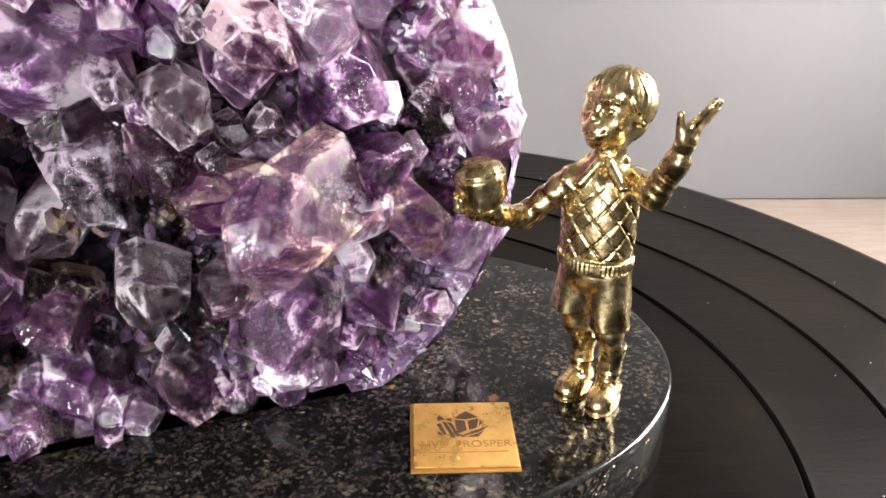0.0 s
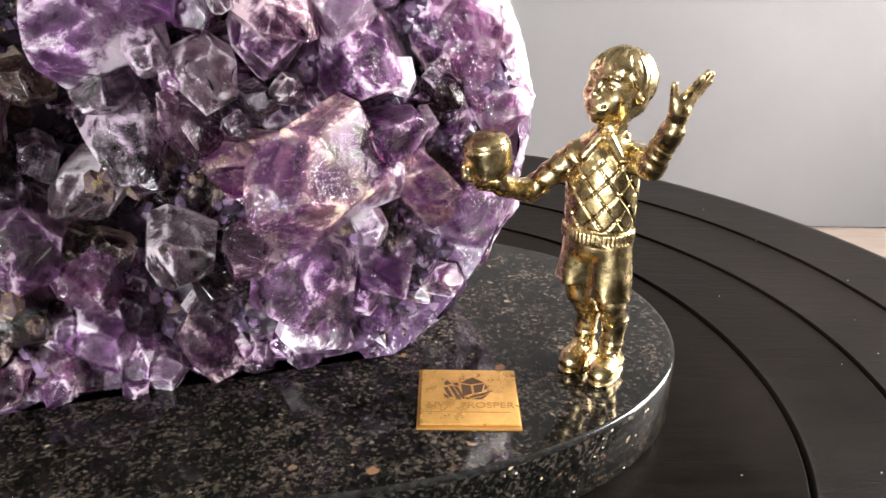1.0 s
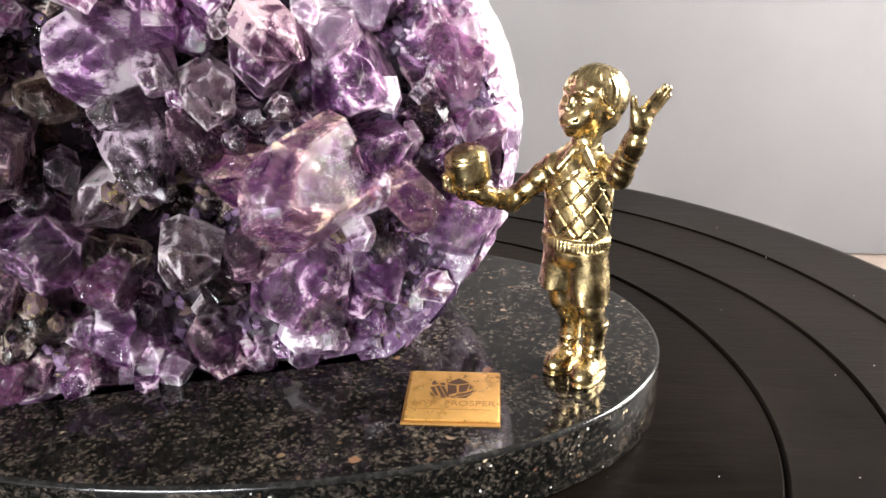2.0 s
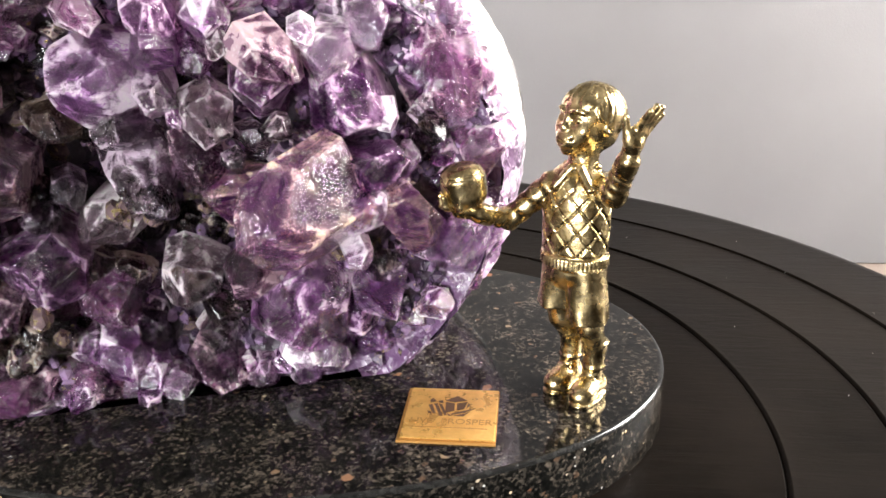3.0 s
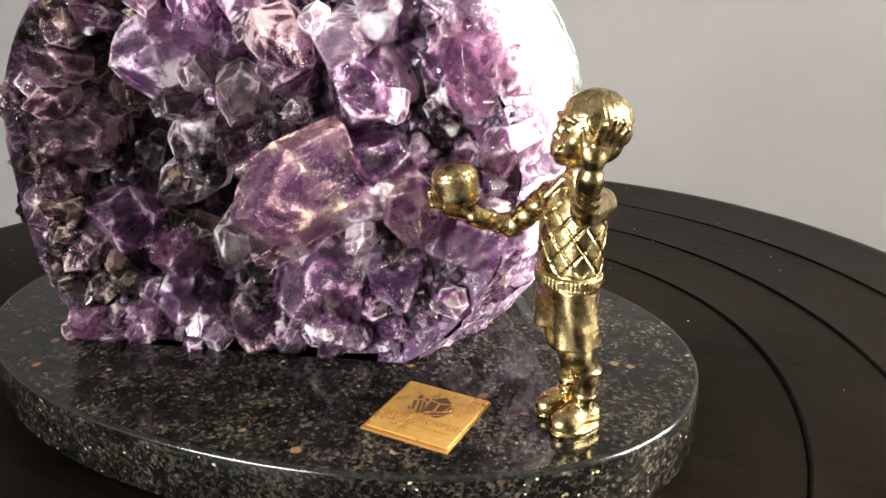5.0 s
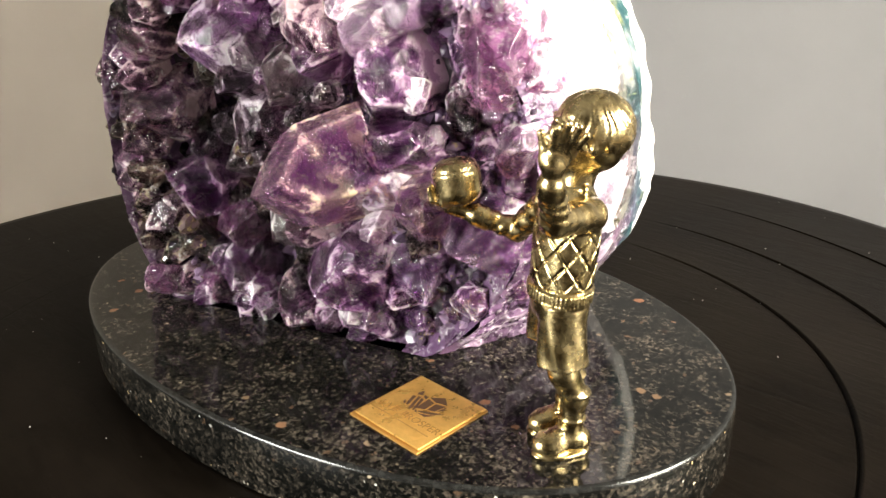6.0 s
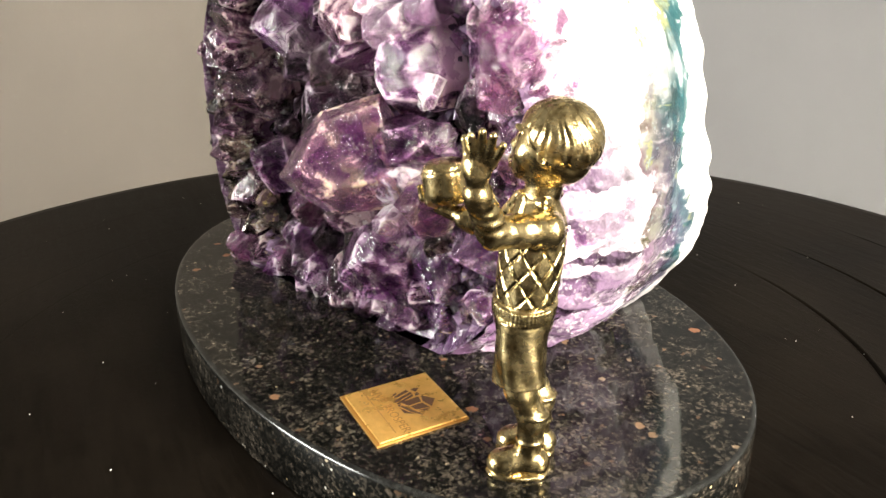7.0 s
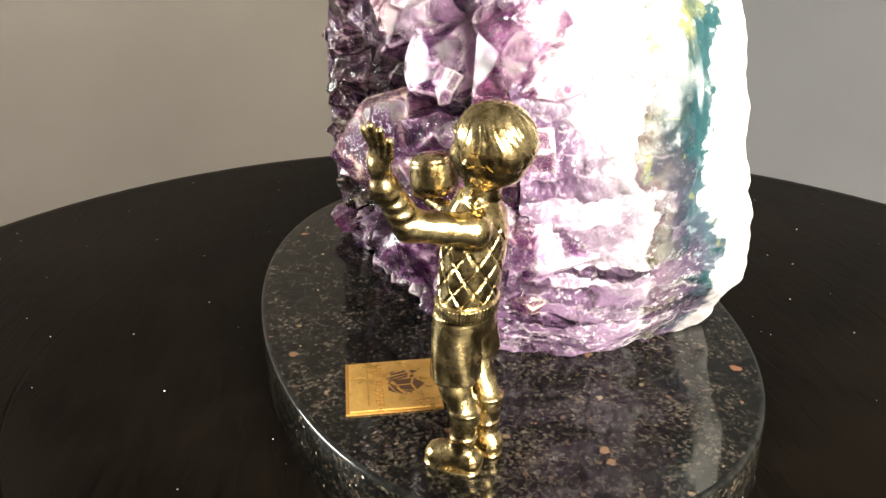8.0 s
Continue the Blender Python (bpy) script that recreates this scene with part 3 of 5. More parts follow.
for i, p in enumerate(slab_body.data.polygons):
    p.use_smooth = len(p.vertices) == 4
    if p.use_smooth and p.center.z > H - 0.0012:
        p.material_index = 1

# ---- the gold plaque, square to the axes at the origin ----
plaque = thing("plaque", (0.015, 0.015, G), "square gold metal plaque engraved with a crystal cluster", "plaque")
part("backing", boxes((-0.0150, 0.0150, -0.0150, 0.0150, 0.0, 0.0006)), ETCHED, plaque, "brown-gold bevelled backing")
bm = boxes((-0.0142, 0.0147, -0.0139, 0.0147, 0.0006, 0.0012))
bmesh.ops.bevel(bm, geom=bm.edges[:], offset=0.00025, segments=1, affect="EDGES")
plate = part("plate", bm, PLATE, plaque)
TOPZ = 0.00122


def facet(*pts):
    bm = bmesh.new()
    lo = [bm.verts.new((x / 1000, y / 1000, TOPZ)) for x, y in pts]
    hi = [bm.verts.new((x / 1000, y / 1000, TOPZ + 0.00008)) for x, y in pts]
    bm.faces.new(hi)
    bm.faces.new(list(reversed(lo)))
    for i in range(len(pts)):
        j = (i + 1) % len(pts)
        bm.faces.new((lo[i], lo[j], hi[j], hi[i]))
    bmesh.ops.recalc_face_normals(bm, faces=bm.faces)
    part("emblem_facet", bm, ENGRAVED, plaque)


facet((-2.2, 7.2), (1.5, 10.2), (4.8, 7.6), (1.0, 6.4))
facet((-2.0, 6.3), (0.9, 5.7), (1.2, 1.4), (-1.6, 0.2))
facet((1.7, 5.7), (5.0, 6.8), (4.2, 2.6), (1.9, 1.7))
facet((5.4, 6.7), (6.0, 4.6), (4.8, 3.0))
facet((-4.6, 6.9), (-3.0, 7.2), (-2.7, 5.6), (-3.8, 5.9))
facet((-5.6, 5.0), (-4.7, 5.4), (-2.2, -1.4), (-3.3, -1.4))
facet((-4.2, 5.3), (-3.0, 4.9), (-1.0, -1.0), (-1.6, -1.4))
facet((-7.2, 7.0), (-6.4, 8.6), (-5.0, 6.6), (-6.8, 5.9))
facet((-7.4, 4.4), (-6.2, 4.8), (-4.6, -0.2), (-5.4, -0.6))
facet((-7.4, 1.2), (-6.2, 0.4), (-5.8, -0.9), (-7.0, 0.0))
facet((0.2, -0.4), (6.0, 2.6), (7.8, 3.2), (4.6, 0.6), (0.6, -0.9))
facet((1.2, -1.4), (4.4, 0.0), (6.2, 1.4), (4.2, -1.5))
facet((-0.4, -1.4), (0.8, -1.4), (-1.0, -0.2))


def lettering(text, x, y, size):
    cu = bpy.data.curves.new("lettering", "FONT")
    cu.body, cu.size, cu.extrude, cu.align_x = text, size, 0.00004, "CENTER"
    tmp = bpy.data.objects.new("tmp", cu)
    scene.collection.objects.link(tmp)
    me = bpy.data.meshes.new_from_object(tmp.evaluated_get(bpy.context.evaluated_depsgraph_get()))
    bpy.data.objects.remove(tmp)
    bpy.data.curves.remove(cu)
    me.materials.clear()
    me.materials.append(ETCHED)
    ob = new("lettering", me)
    ob.location = (x, y, TOPZ + 0.00005)
    ob.parent = plaque
    tagged(ob, "faint etched capital letters")


lettering("LIVE", -0.0085, -0.0058, 0.0040)
lettering("PROSPER", 0.0055, -0.0058, 0.0040)
bm = boxes((-0.0118, 0.0122, -0.0081, -0.0077, TOPZ, TOPZ + 0.00006))
part("etched_line", bm, ETCHED, plaque)


# ---- the amethyst geode ----
rng = random.Random(7)
GX, GZ, GA, UP, DOWN, BACK = -0.0572, 0.8425, 0.0912, 0.083, 0.0925, 0.1248
geode = thing("amethyst_geode", (GX, 0.07, G), "large purple amethyst geode, crystal face and pale banded flank", "geode")
GO = Vector(geode.location)


def face_y(x):
    """The front rim's place: the crystal face turns away towards its east end."""
    return -0.004 + 0.32 * (x + 0.147)


def bell(x, z, cx, cz, w):
    return math.exp(-((x - cx) ** 2 + (z - cz) ** 2) / (w * w))


def floor_y(x, z):
    """The rock behind the crystals: hollow in the middle west, swelling forward round the large crystals."""
    y = face_y(x) + 0.009 * min(1, max(0, (1 - edge_of(x, z)) / 0.22)) + 0.058 * bell(x, z, -0.090, 0.834, 0.037) - 0.008 * bell(x, z, -0.015, 0.825, 0.032)
    return y + 0.004 * noise.noise(Vector((x * 60, z * 60, 0.3)))


def rim(a, s=1.0, front=1.0):
    """A point of the outline, s of the way out; towards the front its upper east quarter draws in."""
    c, q = math.cos(a), math.sin(a)
    s = s - 0.14 * front * s * max(0, q) * max(0, c)
    if c < 0 and q < 0:
        # the lower west quarter is squarer
        s = s * (abs(c) ** 3 + abs(q) ** 3) ** (-1 / 3)
    return GX + GA * s * c * (0.966 if c < 0 else 1.0), max(G, GZ + (UP if q > 0 else DOWN) * s * q)


def edge_of(x, z):
    """0 in the middle of the crystal face, 1 on its rim."""
    c, q = abs(x - GX) / GA, abs(z - GZ) / (UP if z > GZ else DOWN)
    n = 3 if x < GX and z < GZ else 2
    return (c ** n + q ** n) ** (1 / n)


VS = [0.0, 0.05, 0.12, 0.22, 0.34, 0.46, 0.58, 0.68, 0.76, 0.83, 0.89, 0.94, 0.98, 1.0]
SS = [0.950, 0.960, 0.970, 0.994, 1.016, 1.028, 1.020, 0.984, 0.958, 0.945, 0.93, 0.90, 0.83, 0.70]
STEPS, ROWS_V = 360, 84


def facets(p, scale, seed):
    """The height of a broken surface: every cell is a small plane with a tilt of its own."""
    q = p * scale
    cell = noise.voronoi(q)[1][0]
    lean = noise.cell_vector(cell * 7.31 + Vector((seed, 0, 0))) - Vector((0.5, 0.5, 0.5))
    return (q - cell).dot(lean) / scale


bm = bmesh.new()
rings = []
for n in range(ROWS_V + 1):
    v = n / ROWS_V
    s = float(np.interp(v, VS, SS))
    ring = []
    for i in range(STEPS):
        a = 2 * math.pi * i / STEPS
        x, z = rim(a, s, max(0, 1 - v / 0.62))
        y0 = face_y(x)
        y = y0 + v * (BACK + 0.03 * (x - 0.03) - y0)
        # the back bulges out low down
        y += 0.010 * min(1, max(0, (0.835 - z) / 0.035)) * min(1, max(0, (v - 0.5) / 0.4))
        p = Vector((x, y, z))
        rough = min(1, max(0, (0.50 - v + 2.5 * (0.835 - z)) / 0.25))
        lump = rough * (0.30 * facets(Vector((p.x, p.y * 0.7, p.z * 1.25)), 62, 1.0) + 0.26 * facets(p, 140, 5.0)) + 0.0004 * noise.noise(p * 260)
        lump += (0.0006 if v < 0.62 else 0.0005) * noise.noise(p * 75) + (0.0026 if v > 0.68 else 0) * noise.noise(p * 36)
        if v > 0.62:
            lump += 0.0007 * noise.noise(p * 140) + 0.0022 * max(0, noise.noise(p * 80)) ** 2
        x += lump * math.cos(a)
        z = max(G, z + lump * math.sin(a)) if z > G + 0.0005 else G
        y += (1.2 * lump if v > 0.9 else 0.0)
        ring.append(bm.verts.new(Vector((x, y, z))))
    rings.append(ring)
for lo, hi in zip(rings, rings[1:]):
    for i in range(STEPS):
        j = (i + 1) % STEPS
        bm.faces.new((lo[i], hi[i], hi[j], lo[j]))
bm.faces.new(list(reversed(rings[-1])))
bmesh.ops.recalc_face_normals(bm, faces=bm.faces)
flank = part("flank", bm, RIND, geode, "polished white and lilac flank with a teal agate seam", smooth=True)
flank.location = -GO
STEPS = 160

bm = bmesh.new()
rings = []
for k in range(15):
    s = 0.950 * (1 - k / 15)
    ring = []
    for i in range(STEPS):
        x, z = rim(2 * math.pi * i / STEPS, s)
        blend = min(1, k / 1.0)
        y = face_y(x) * (1 - blend) + floor_y(x, z) * blend
        ring.append(bm.verts.new(Vector((x, y + 0.0001, z))))
    rings.append(ring)
for lo, hi in zip(rings, rings[1:]):
    for i in range(STEPS):
        j = (i + 1) % STEPS
        bm.faces.new((lo[i], lo[j], hi[j], hi[i]))
bm.faces.new(rings[-1])
bmesh.ops.recalc_face_normals(bm, faces=bm.faces)
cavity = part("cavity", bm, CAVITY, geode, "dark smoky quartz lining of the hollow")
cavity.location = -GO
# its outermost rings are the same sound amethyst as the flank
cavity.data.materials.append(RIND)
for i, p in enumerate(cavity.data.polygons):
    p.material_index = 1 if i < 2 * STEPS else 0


def slice_off(bm, co, no):
    """Cut away what lies beyond a plane and close the cut."""
    r = bmesh.ops.bisect_plane(bm, geom=bm.verts[:] + bm.edges[:] + bm.faces[:], dist=1e-5, plane_co=co, plane_no=no, clear_outer=True)
    edges = [e for e in r["geom_cut"] if isinstance(e, bmesh.types.BMEdge)]
    if len(edges) > 2:
        bmesh.ops.edgenet_fill(bm, edges=edges)


def crystal_bm(seed, bevel=0.018):
    """A six-sided quartz point of radius 1 with its tip at 0 and its root at -2.4: three broad and three narrow end faces, a few corners broken off.
    The float attribute zone runs from 0 on the edges to 1 in the middle of a face."""
    r = random.Random(seed)
    bm = bmesh.new()
    box(bm, -2, 2, -2, 2, -2.4, 0.6)
    turn = r.uniform(0, 1)
    ox, oy = r.uniform(-0.22, 0.22), r.uniform(-0.22, 0.22)
    slope = radians(r.uniform(34, 50))
    for i in range(6):
        a = math.pi / 3 * i + turn + r.uniform(-0.08, 0.08)
        c, q = math.cos(a), math.sin(a)
        far = r.uniform(0.66, 1.0)
        slice_off(bm, (c * far, q * far, 0), (c, q, r.uniform(-0.02, 0.12)))
        back = r.uniform(0.0, 0.08) if i % 2 else r.uniform(0.10, 0.50)
        slice_off(bm, (ox + c * back, oy + q * back, 0), (c * math.cos(slope), q * math.cos(slope), math.sin(slope)))
    for _ in range(r.choice((2, 3, 3, 4))):
        no = Vector((r.uniform(-1, 1), r.uniform(-1, 1), r.uniform(-0.1, 0.9))).normalized()
        reach = max(v.co.dot(no) for v in bm.verts if v.co.z > -1.6)
        slice_off(bm, no * (reach - r.uniform(0.04, 0.26)), no)
    bmesh.ops.remove_doubles(bm, verts=bm.verts, dist=0.01)
    bmesh.ops.recalc_face_normals(bm, faces=bm.faces)
    bmesh.ops.bevel(bm, geom=bm.edges[:], offset=bevel, segments=1, affect="EDGES", clamp_overlap=True)
    # zone drives the painted pale edges and darker face middles
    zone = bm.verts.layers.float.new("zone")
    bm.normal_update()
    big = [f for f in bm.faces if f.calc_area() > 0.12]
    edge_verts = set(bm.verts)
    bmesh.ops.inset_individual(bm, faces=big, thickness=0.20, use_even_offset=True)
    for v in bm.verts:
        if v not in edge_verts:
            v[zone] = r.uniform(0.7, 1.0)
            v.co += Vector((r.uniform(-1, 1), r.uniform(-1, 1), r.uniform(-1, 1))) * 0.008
    # broken, stepped faces and worn edges
    for _ in range(2):
        bmesh.ops.subdivide_edges(bm, edges=[e for e in bm.edges if e.calc_length() > 0.16], cuts=1, use_grid_fill=True)
    bmesh.ops.triangulate(bm, faces=bm.faces)
    bm.normal_update()
    shift = Vector((seed * 3.7, seed * 1.3, 0))
    for v in bm.verts:
        if v.co.z > -2.2:
            q = v.co + shift
            v.co += v.normal * (0.030 * facets(q, 2.2, 3.0) + 0.022 * facets(q, 5.5, 8.0) + 0.003 * noise.noise(q * 7))
    return bm


KINDS = {"violet": VIOLET, "lilac": LILAC, "smoky": SMOKY, "rose": ROSE, "amber": AMBER, "pale": PALE, "plum": PLUM, "slate": SLATE, "clear": CLEAR, "gilt": GILT}
POINTS = {}
for kind, mat in KINDS.items():
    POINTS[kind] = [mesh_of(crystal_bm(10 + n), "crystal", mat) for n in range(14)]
POINTS["amber"].append(mesh_of(crystal_bm(47, 0.03), "crystal", AMBER))
for me in [m for group in POINTS.values() for m in group]:
    me.shade_smooth()
    me.set_sharp_from_angle(angle=radians(9))
placed, BIG = [], 0


def crystal(tip, way, radius, kind, shape=None, spin=None):
    """One crystal point as a part of the geode: its tip, where it points, its radius."""
    tip, way = Vector(tip), Vector(way).normalized()
    if tip.z < G + 0.002:
        tip.z = G + 0.002
    radius *= 1.0 if BIG else 1.28
    me = POINTS[kind][rng.randrange(14) if shape is None else shape]
    ob = new("crystal", me)
    turn = way.to_track_quat("Z", "Y").to_matrix().to_4x4() @ Matrix.Rotation(rng.uniform(0, 6) if spin is None else spin, 4, "Z")
    ob.parent = geode
    ob.matrix_basis = Matrix.Translation(tip - GO) @ turn @ Matrix.Diagonal((radius, radius * rng.uniform(0.85, 1.1), radius, 1))
    placed.append((tip, tip - way * radius * 1.6, radius))
    return ob


# the crystals that stand out: tip, way, radius
crystal((-0.0415, -0.0007, 0.8325), (-0.55, -0.80, -0.24), 0.0132, "amber", 14, 2.00)
crystal((-0.1240, -0.0030, 0.8440), (0.10, -0.98, -0.15), 0.0110, "plum", 5)
crystal((0.0145, 0.0410, 0.8605), (0.15, -0.80, -0.58), 0.0112, "rose")
crystal((-0.0363, 0.0144, 0.7935), (0.04, -0.97, -0.25), 0.0135, "violet")
crystal((0.0133, 0.0343, 0.8132), (0.02, -0.97, -0.22), 0.0134, "lilac")
crystal((-0.1121, 0.0072, 0.8178), (0.25, -0.97, 0.07), 0.0117, "violet")
crystal((-0.0605, 0.0177, 0.7754), (0.12, -0.98, -0.19), 0.0116, "plum")
crystal((-0.0155, 0.0241, 0.8595), (0.06, -0.92, -0.39), 0.0115, "violet", 6, 1.7)
crystal((-0.0955, 0.0085, 0.8746), (-0.41, -0.91, -0.10), 0.0111, "lilac")
crystal((-0.0097, 0.0199, 0.8512), (-0.04, -0.91, 0.42), 0.0097, "violet")
crystal((-0.0040, 0.0368, 0.7936), (0.55, -0.59, -0.59), 0.0093, "lilac")
crystal((-0.0732, 0.0196, 0.8371), (0.51, -0.77, -0.40), 0.0091, "slate")
crystal((-0.0906, 0.0171, 0.8022), (0.54, -0.84, 0.10), 0.0088, "rose")
crystal((-0.0689, 0.0230, 0.8034), (0.20, -0.95, -0.24), 0.0088, "clear")
crystal((-0.1003, 0.0239, 0.8256), (-0.04, -0.98, -0.18), 0.0087, "clear")
crystal((-0.0069, 0.0468, 0.7787), (-0.30, -0.94, -0.10), 0.0056, "rose")
crystal((-0.0580, 0.0195, 0.8387), (-0.49, -0.87, 0.02), 0.0080, "amber")
crystal((-0.0131, 0.0178, 0.8397), (0.10, -0.96, 0.26), 0.0079, "lilac")
crystal((-0.1055, 0.0233, 0.8794), (0.53, -0.74, -0.43), 0.0077, "smoky")
crystal((0.0091, 0.0220, 0.8278), (0.54, -0.82, -0.20), 0.0076, "amber")
crystal((-0.0884, 0.0118, 0.7806), (0.47, -0.85, -0.23), 0.0075, "lilac")
crystal((-0.0797, 0.0156, 0.8592), (0.41, -0.86, -0.31), 0.0075, "slate")
crystal((-0.0374, 0.0191, 0.8670), (0.23, -0.87, -0.44), 0.0075, "violet")
crystal((-0.0263, 0.0176, 0.8745), (0.73, -0.45, -0.52), 0.0072, "plum")
crystal((-0.0263, 0.0286, 0.7778), (0.41, -0.89, -0.20), 0.0072, "lilac")
crystal((-0.0561, 0.0191, 0.8446), (0.49, -0.83, -0.26), 0.0070, "plum")
crystal((-0.0613, 0.0274, 0.7958), (0.19, -0.98, -0.11), 0.0070, "smoky")
crystal((-0.0119, 0.0392, 0.7787), (0.49, -0.81, -0.32), 0.0069, "lilac")
crystal((-0.1181, -0.0027, 0.7792), (0.61, -0.79, 0.00), 0.0069, "rose")
crystal((-0.1059, 0.0142, 0.7893), (0.94, -0.24, -0.23), 0.0069, "smoky")
crystal((-0.0209, 0.0224, 0.8773), (0.04, -0.95, -0.31), 0.0068, "pale")
crystal((-0.0518, 0.0165, 0.8132), (-0.28, -0.96, -0.06), 0.0068, "plum")
crystal((-0.0809, 0.0221, 0.7881), (0.57, -0.82, 0.07), 0.0068, "slate")
crystal((-0.0496, 0.0147, 0.8594), (0.43, -0.84, -0.34), 0.0067, "clear")
crystal((-0.0082, 0.0324, 0.8818), (0.16, -0.83, -0.54), 0.0066, "pale")
crystal((0.0208, 0.0437, 0.8456), (-0.22, -0.97, -0.10), 0.0066, "rose")
crystal((-0.1120, 0.0032, 0.7761), (0.57, -0.82, -0.09), 0.0066, "plum")
crystal((-0.0664, 0.0093, 0.8846), (0.07, -1.00, -0.02), 0.0064, "lilac")
crystal((-0.0650, 0.0122, 0.8894), (0.24, -0.88, -0.40), 0.0061, "violet")
crystal((-0.1017, 0.0245, 0.8108), (0.41, -0.91, 0.01), 0.0060, "smoky")
crystal((-0.0995, 0.0192, 0.8596), (0.59, -0.79, -0.16), 0.0060, "smoky")
crystal((-0.0159, 0.0319, 0.7886), (0.33, -0.92, -0.22), 0.0060, "violet")
crystal((0.0079, 0.0456, 0.8763), (-0.05, -0.89, -0.45), 0.0059, "rose")
crystal((-0.0653, 0.0141, 0.8679), (0.46, -0.79, -0.41), 0.0058, "slate")
crystal((-0.0597, 0.0259, 0.7877), (0.52, -0.86, 0.04), 0.0058, "clear")
crystal((-0.0512, 0.0187, 0.8884), (0.28, -0.89, -0.36), 0.0057, "lilac")
crystal((-0.0990, 0.0114, 0.7771), (0.59, -0.80, -0.13), 0.0057, "rose")
crystal((-0.0320, 0.0238, 0.7817), (0.40, -0.92, 0.01), 0.0056, "pale")
crystal((-0.1086, 0.0133, 0.8826), (0.44, -0.62, -0.65), 0.0056, "pale")
crystal((-0.0904, 0.0281, 0.8063), (0.42, -0.90, -0.13), 0.0056, "smoky")
crystal((-0.0798, 0.0165, 0.7758), (0.58, -0.78, -0.23), 0.0056, "lilac")
crystal((-0.1050, 0.0254, 0.8365), (0.55, -0.83, -0.08), 0.0055, "slate")
crystal((-0.1076, 0.0086, 0.7763), (0.54, -0.83, -0.14), 0.0053, "rose")
crystal((0.0062, 0.0470, 0.8452), (0.03, -1.00, -0.02), 0.0053, "plum")
crystal((-0.1020, 0.0144, 0.7869), (0.47, -0.88, 0.02), 0.0053, "lilac")
crystal((-0.1097, 0.0199, 0.8296), (0.64, -0.77, 0.02), 0.0052, "slate")
crystal((-0.0814, 0.0130, 0.8906), (0.71, -0.61, -0.35), 0.0049, "rose")
crystal((-0.0732, 0.0216, 0.8325), (0.53, -0.77, -0.34), 0.0048, "slate")
crystal((-0.1126, 0.0230, 0.8398), (0.58, -0.81, -0.01), 0.0048, "smoky")
crystal((-0.0547, 0.0185, 0.8753), (0.40, -0.71, -0.58), 0.0048, "violet")
crystal((0.0203, 0.0495, 0.8588), (0.15, -0.93, -0.33), 0.0042, "rose")
crystal((0.0114, 0.0407, 0.8528), (0.63, -0.65, -0.42), 0.0041, "slate")
crystal((0.0028, 0.0419, 0.8844), (0.19, -0.86, -0.47), 0.0041, "violet")
crystal((-0.0246, 0.0212, 0.8850), (0.27, -0.93, -0.25), 0.0039, "pale")
crystal((0.0140, 0.0455, 0.8563), (-0.01, -0.96, -0.28), 0.0038, "pale")
crystal((-0.0114, 0.0207, 0.8182), (0.43, -0.81, -0.38), 0.0037, "pale")
crystal((-0.0045, 0.0336, 0.8559), (0.23, -0.52, -0.82), 0.0037, "pale")
crystal((-0.0391, 0.0205, 0.8572), (0.58, -0.81, -0.04), 0.0037, "slate")
crystal((-0.0327, 0.0206, 0.8607), (0.38, -0.92, 0.01), 0.0033, "clear")
crystal((-0.0465, 0.0172, 0.8810), (0.42, -0.83, -0.37), 0.0033, "clear")
crystal((0.0037, 0.0322, 0.8474), (0.36, -0.91, -0.20), 0.0029, "pale")
crystal((-0.0449, 0.0187, 0.8492), (0.65, -0.68, -0.33), 0.0027, "slate")
crystal((-0.0625, 0.0190, 0.8611), (0.52, -0.67, -0.53), 0.0021, "violet")
crystal((0.0122, 0.0459, 0.8581), (0.57, -0.90, -0.43), 0.0066, "plum")
crystal((0.0051, 0.0437, 0.8678), (0.21, -0.90, -0.43), 0.0068, "violet")
crystal((0.0190, 0.0481, 0.8476), (0.21, -0.90, -0.43), 0.0066, "rose")
crystal((0.0025, 0.0428, 0.8528), (0.03, -0.90, -0.01), 0.0060, "plum")
crystal((0.0205, 0.0486, 0.8628), (0.03, -0.90, -0.43), 0.0070, "rose")
crystal((0.0102, 0.0453, 0.8440), (0.12, -0.90, -0.43), 0.0058, "violet")
crystal((-0.0018, 0.0415, 0.8365), (0.30, -0.90, -0.43), 0.0062, "lilac")
crystal((0.0133, 0.0463, 0.8724), (0.30, -0.90, -0.43), 0.0064, "rose")
BIG = len(placed)

# small points crusted with brassy glitter
crystal((-0.0871, 0.0232, 0.8347), (-0.06, -0.90, -0.30), 0.0030, "gilt")
crystal((-0.0834, 0.0264, 0.8350), (0.54, -0.90, 0.15), 0.0026, "gilt")
crystal((-0.0901, 0.0222, 0.8319), (0.30, -0.90, -0.15), 0.0028, "gilt")
crystal((-0.0819, 0.0288, 0.8297), (0.06, -0.90, 0.30), 0.0024, "gilt")
crystal((-0.0866, 0.0253, 0.8290), (0.66, -0.90, 0.00), 0.0022, "gilt")
crystal((-0.1121, 0.0072, 0.7994), (0.42, -0.90, -0.30), 0.0034, "gilt")
crystal((-0.1081, 0.0084, 0.7952), (0.18, -0.90, 0.15), 0.0026, "gilt")
crystal((-0.0644, 0.0304, 0.8407), (-0.06, -0.90, -0.15), 0.0020, "gilt")
crystal((-0.0630, 0.0309, 0.8333), (0.54, -0.90, 0.30), 0.0022, "gilt")

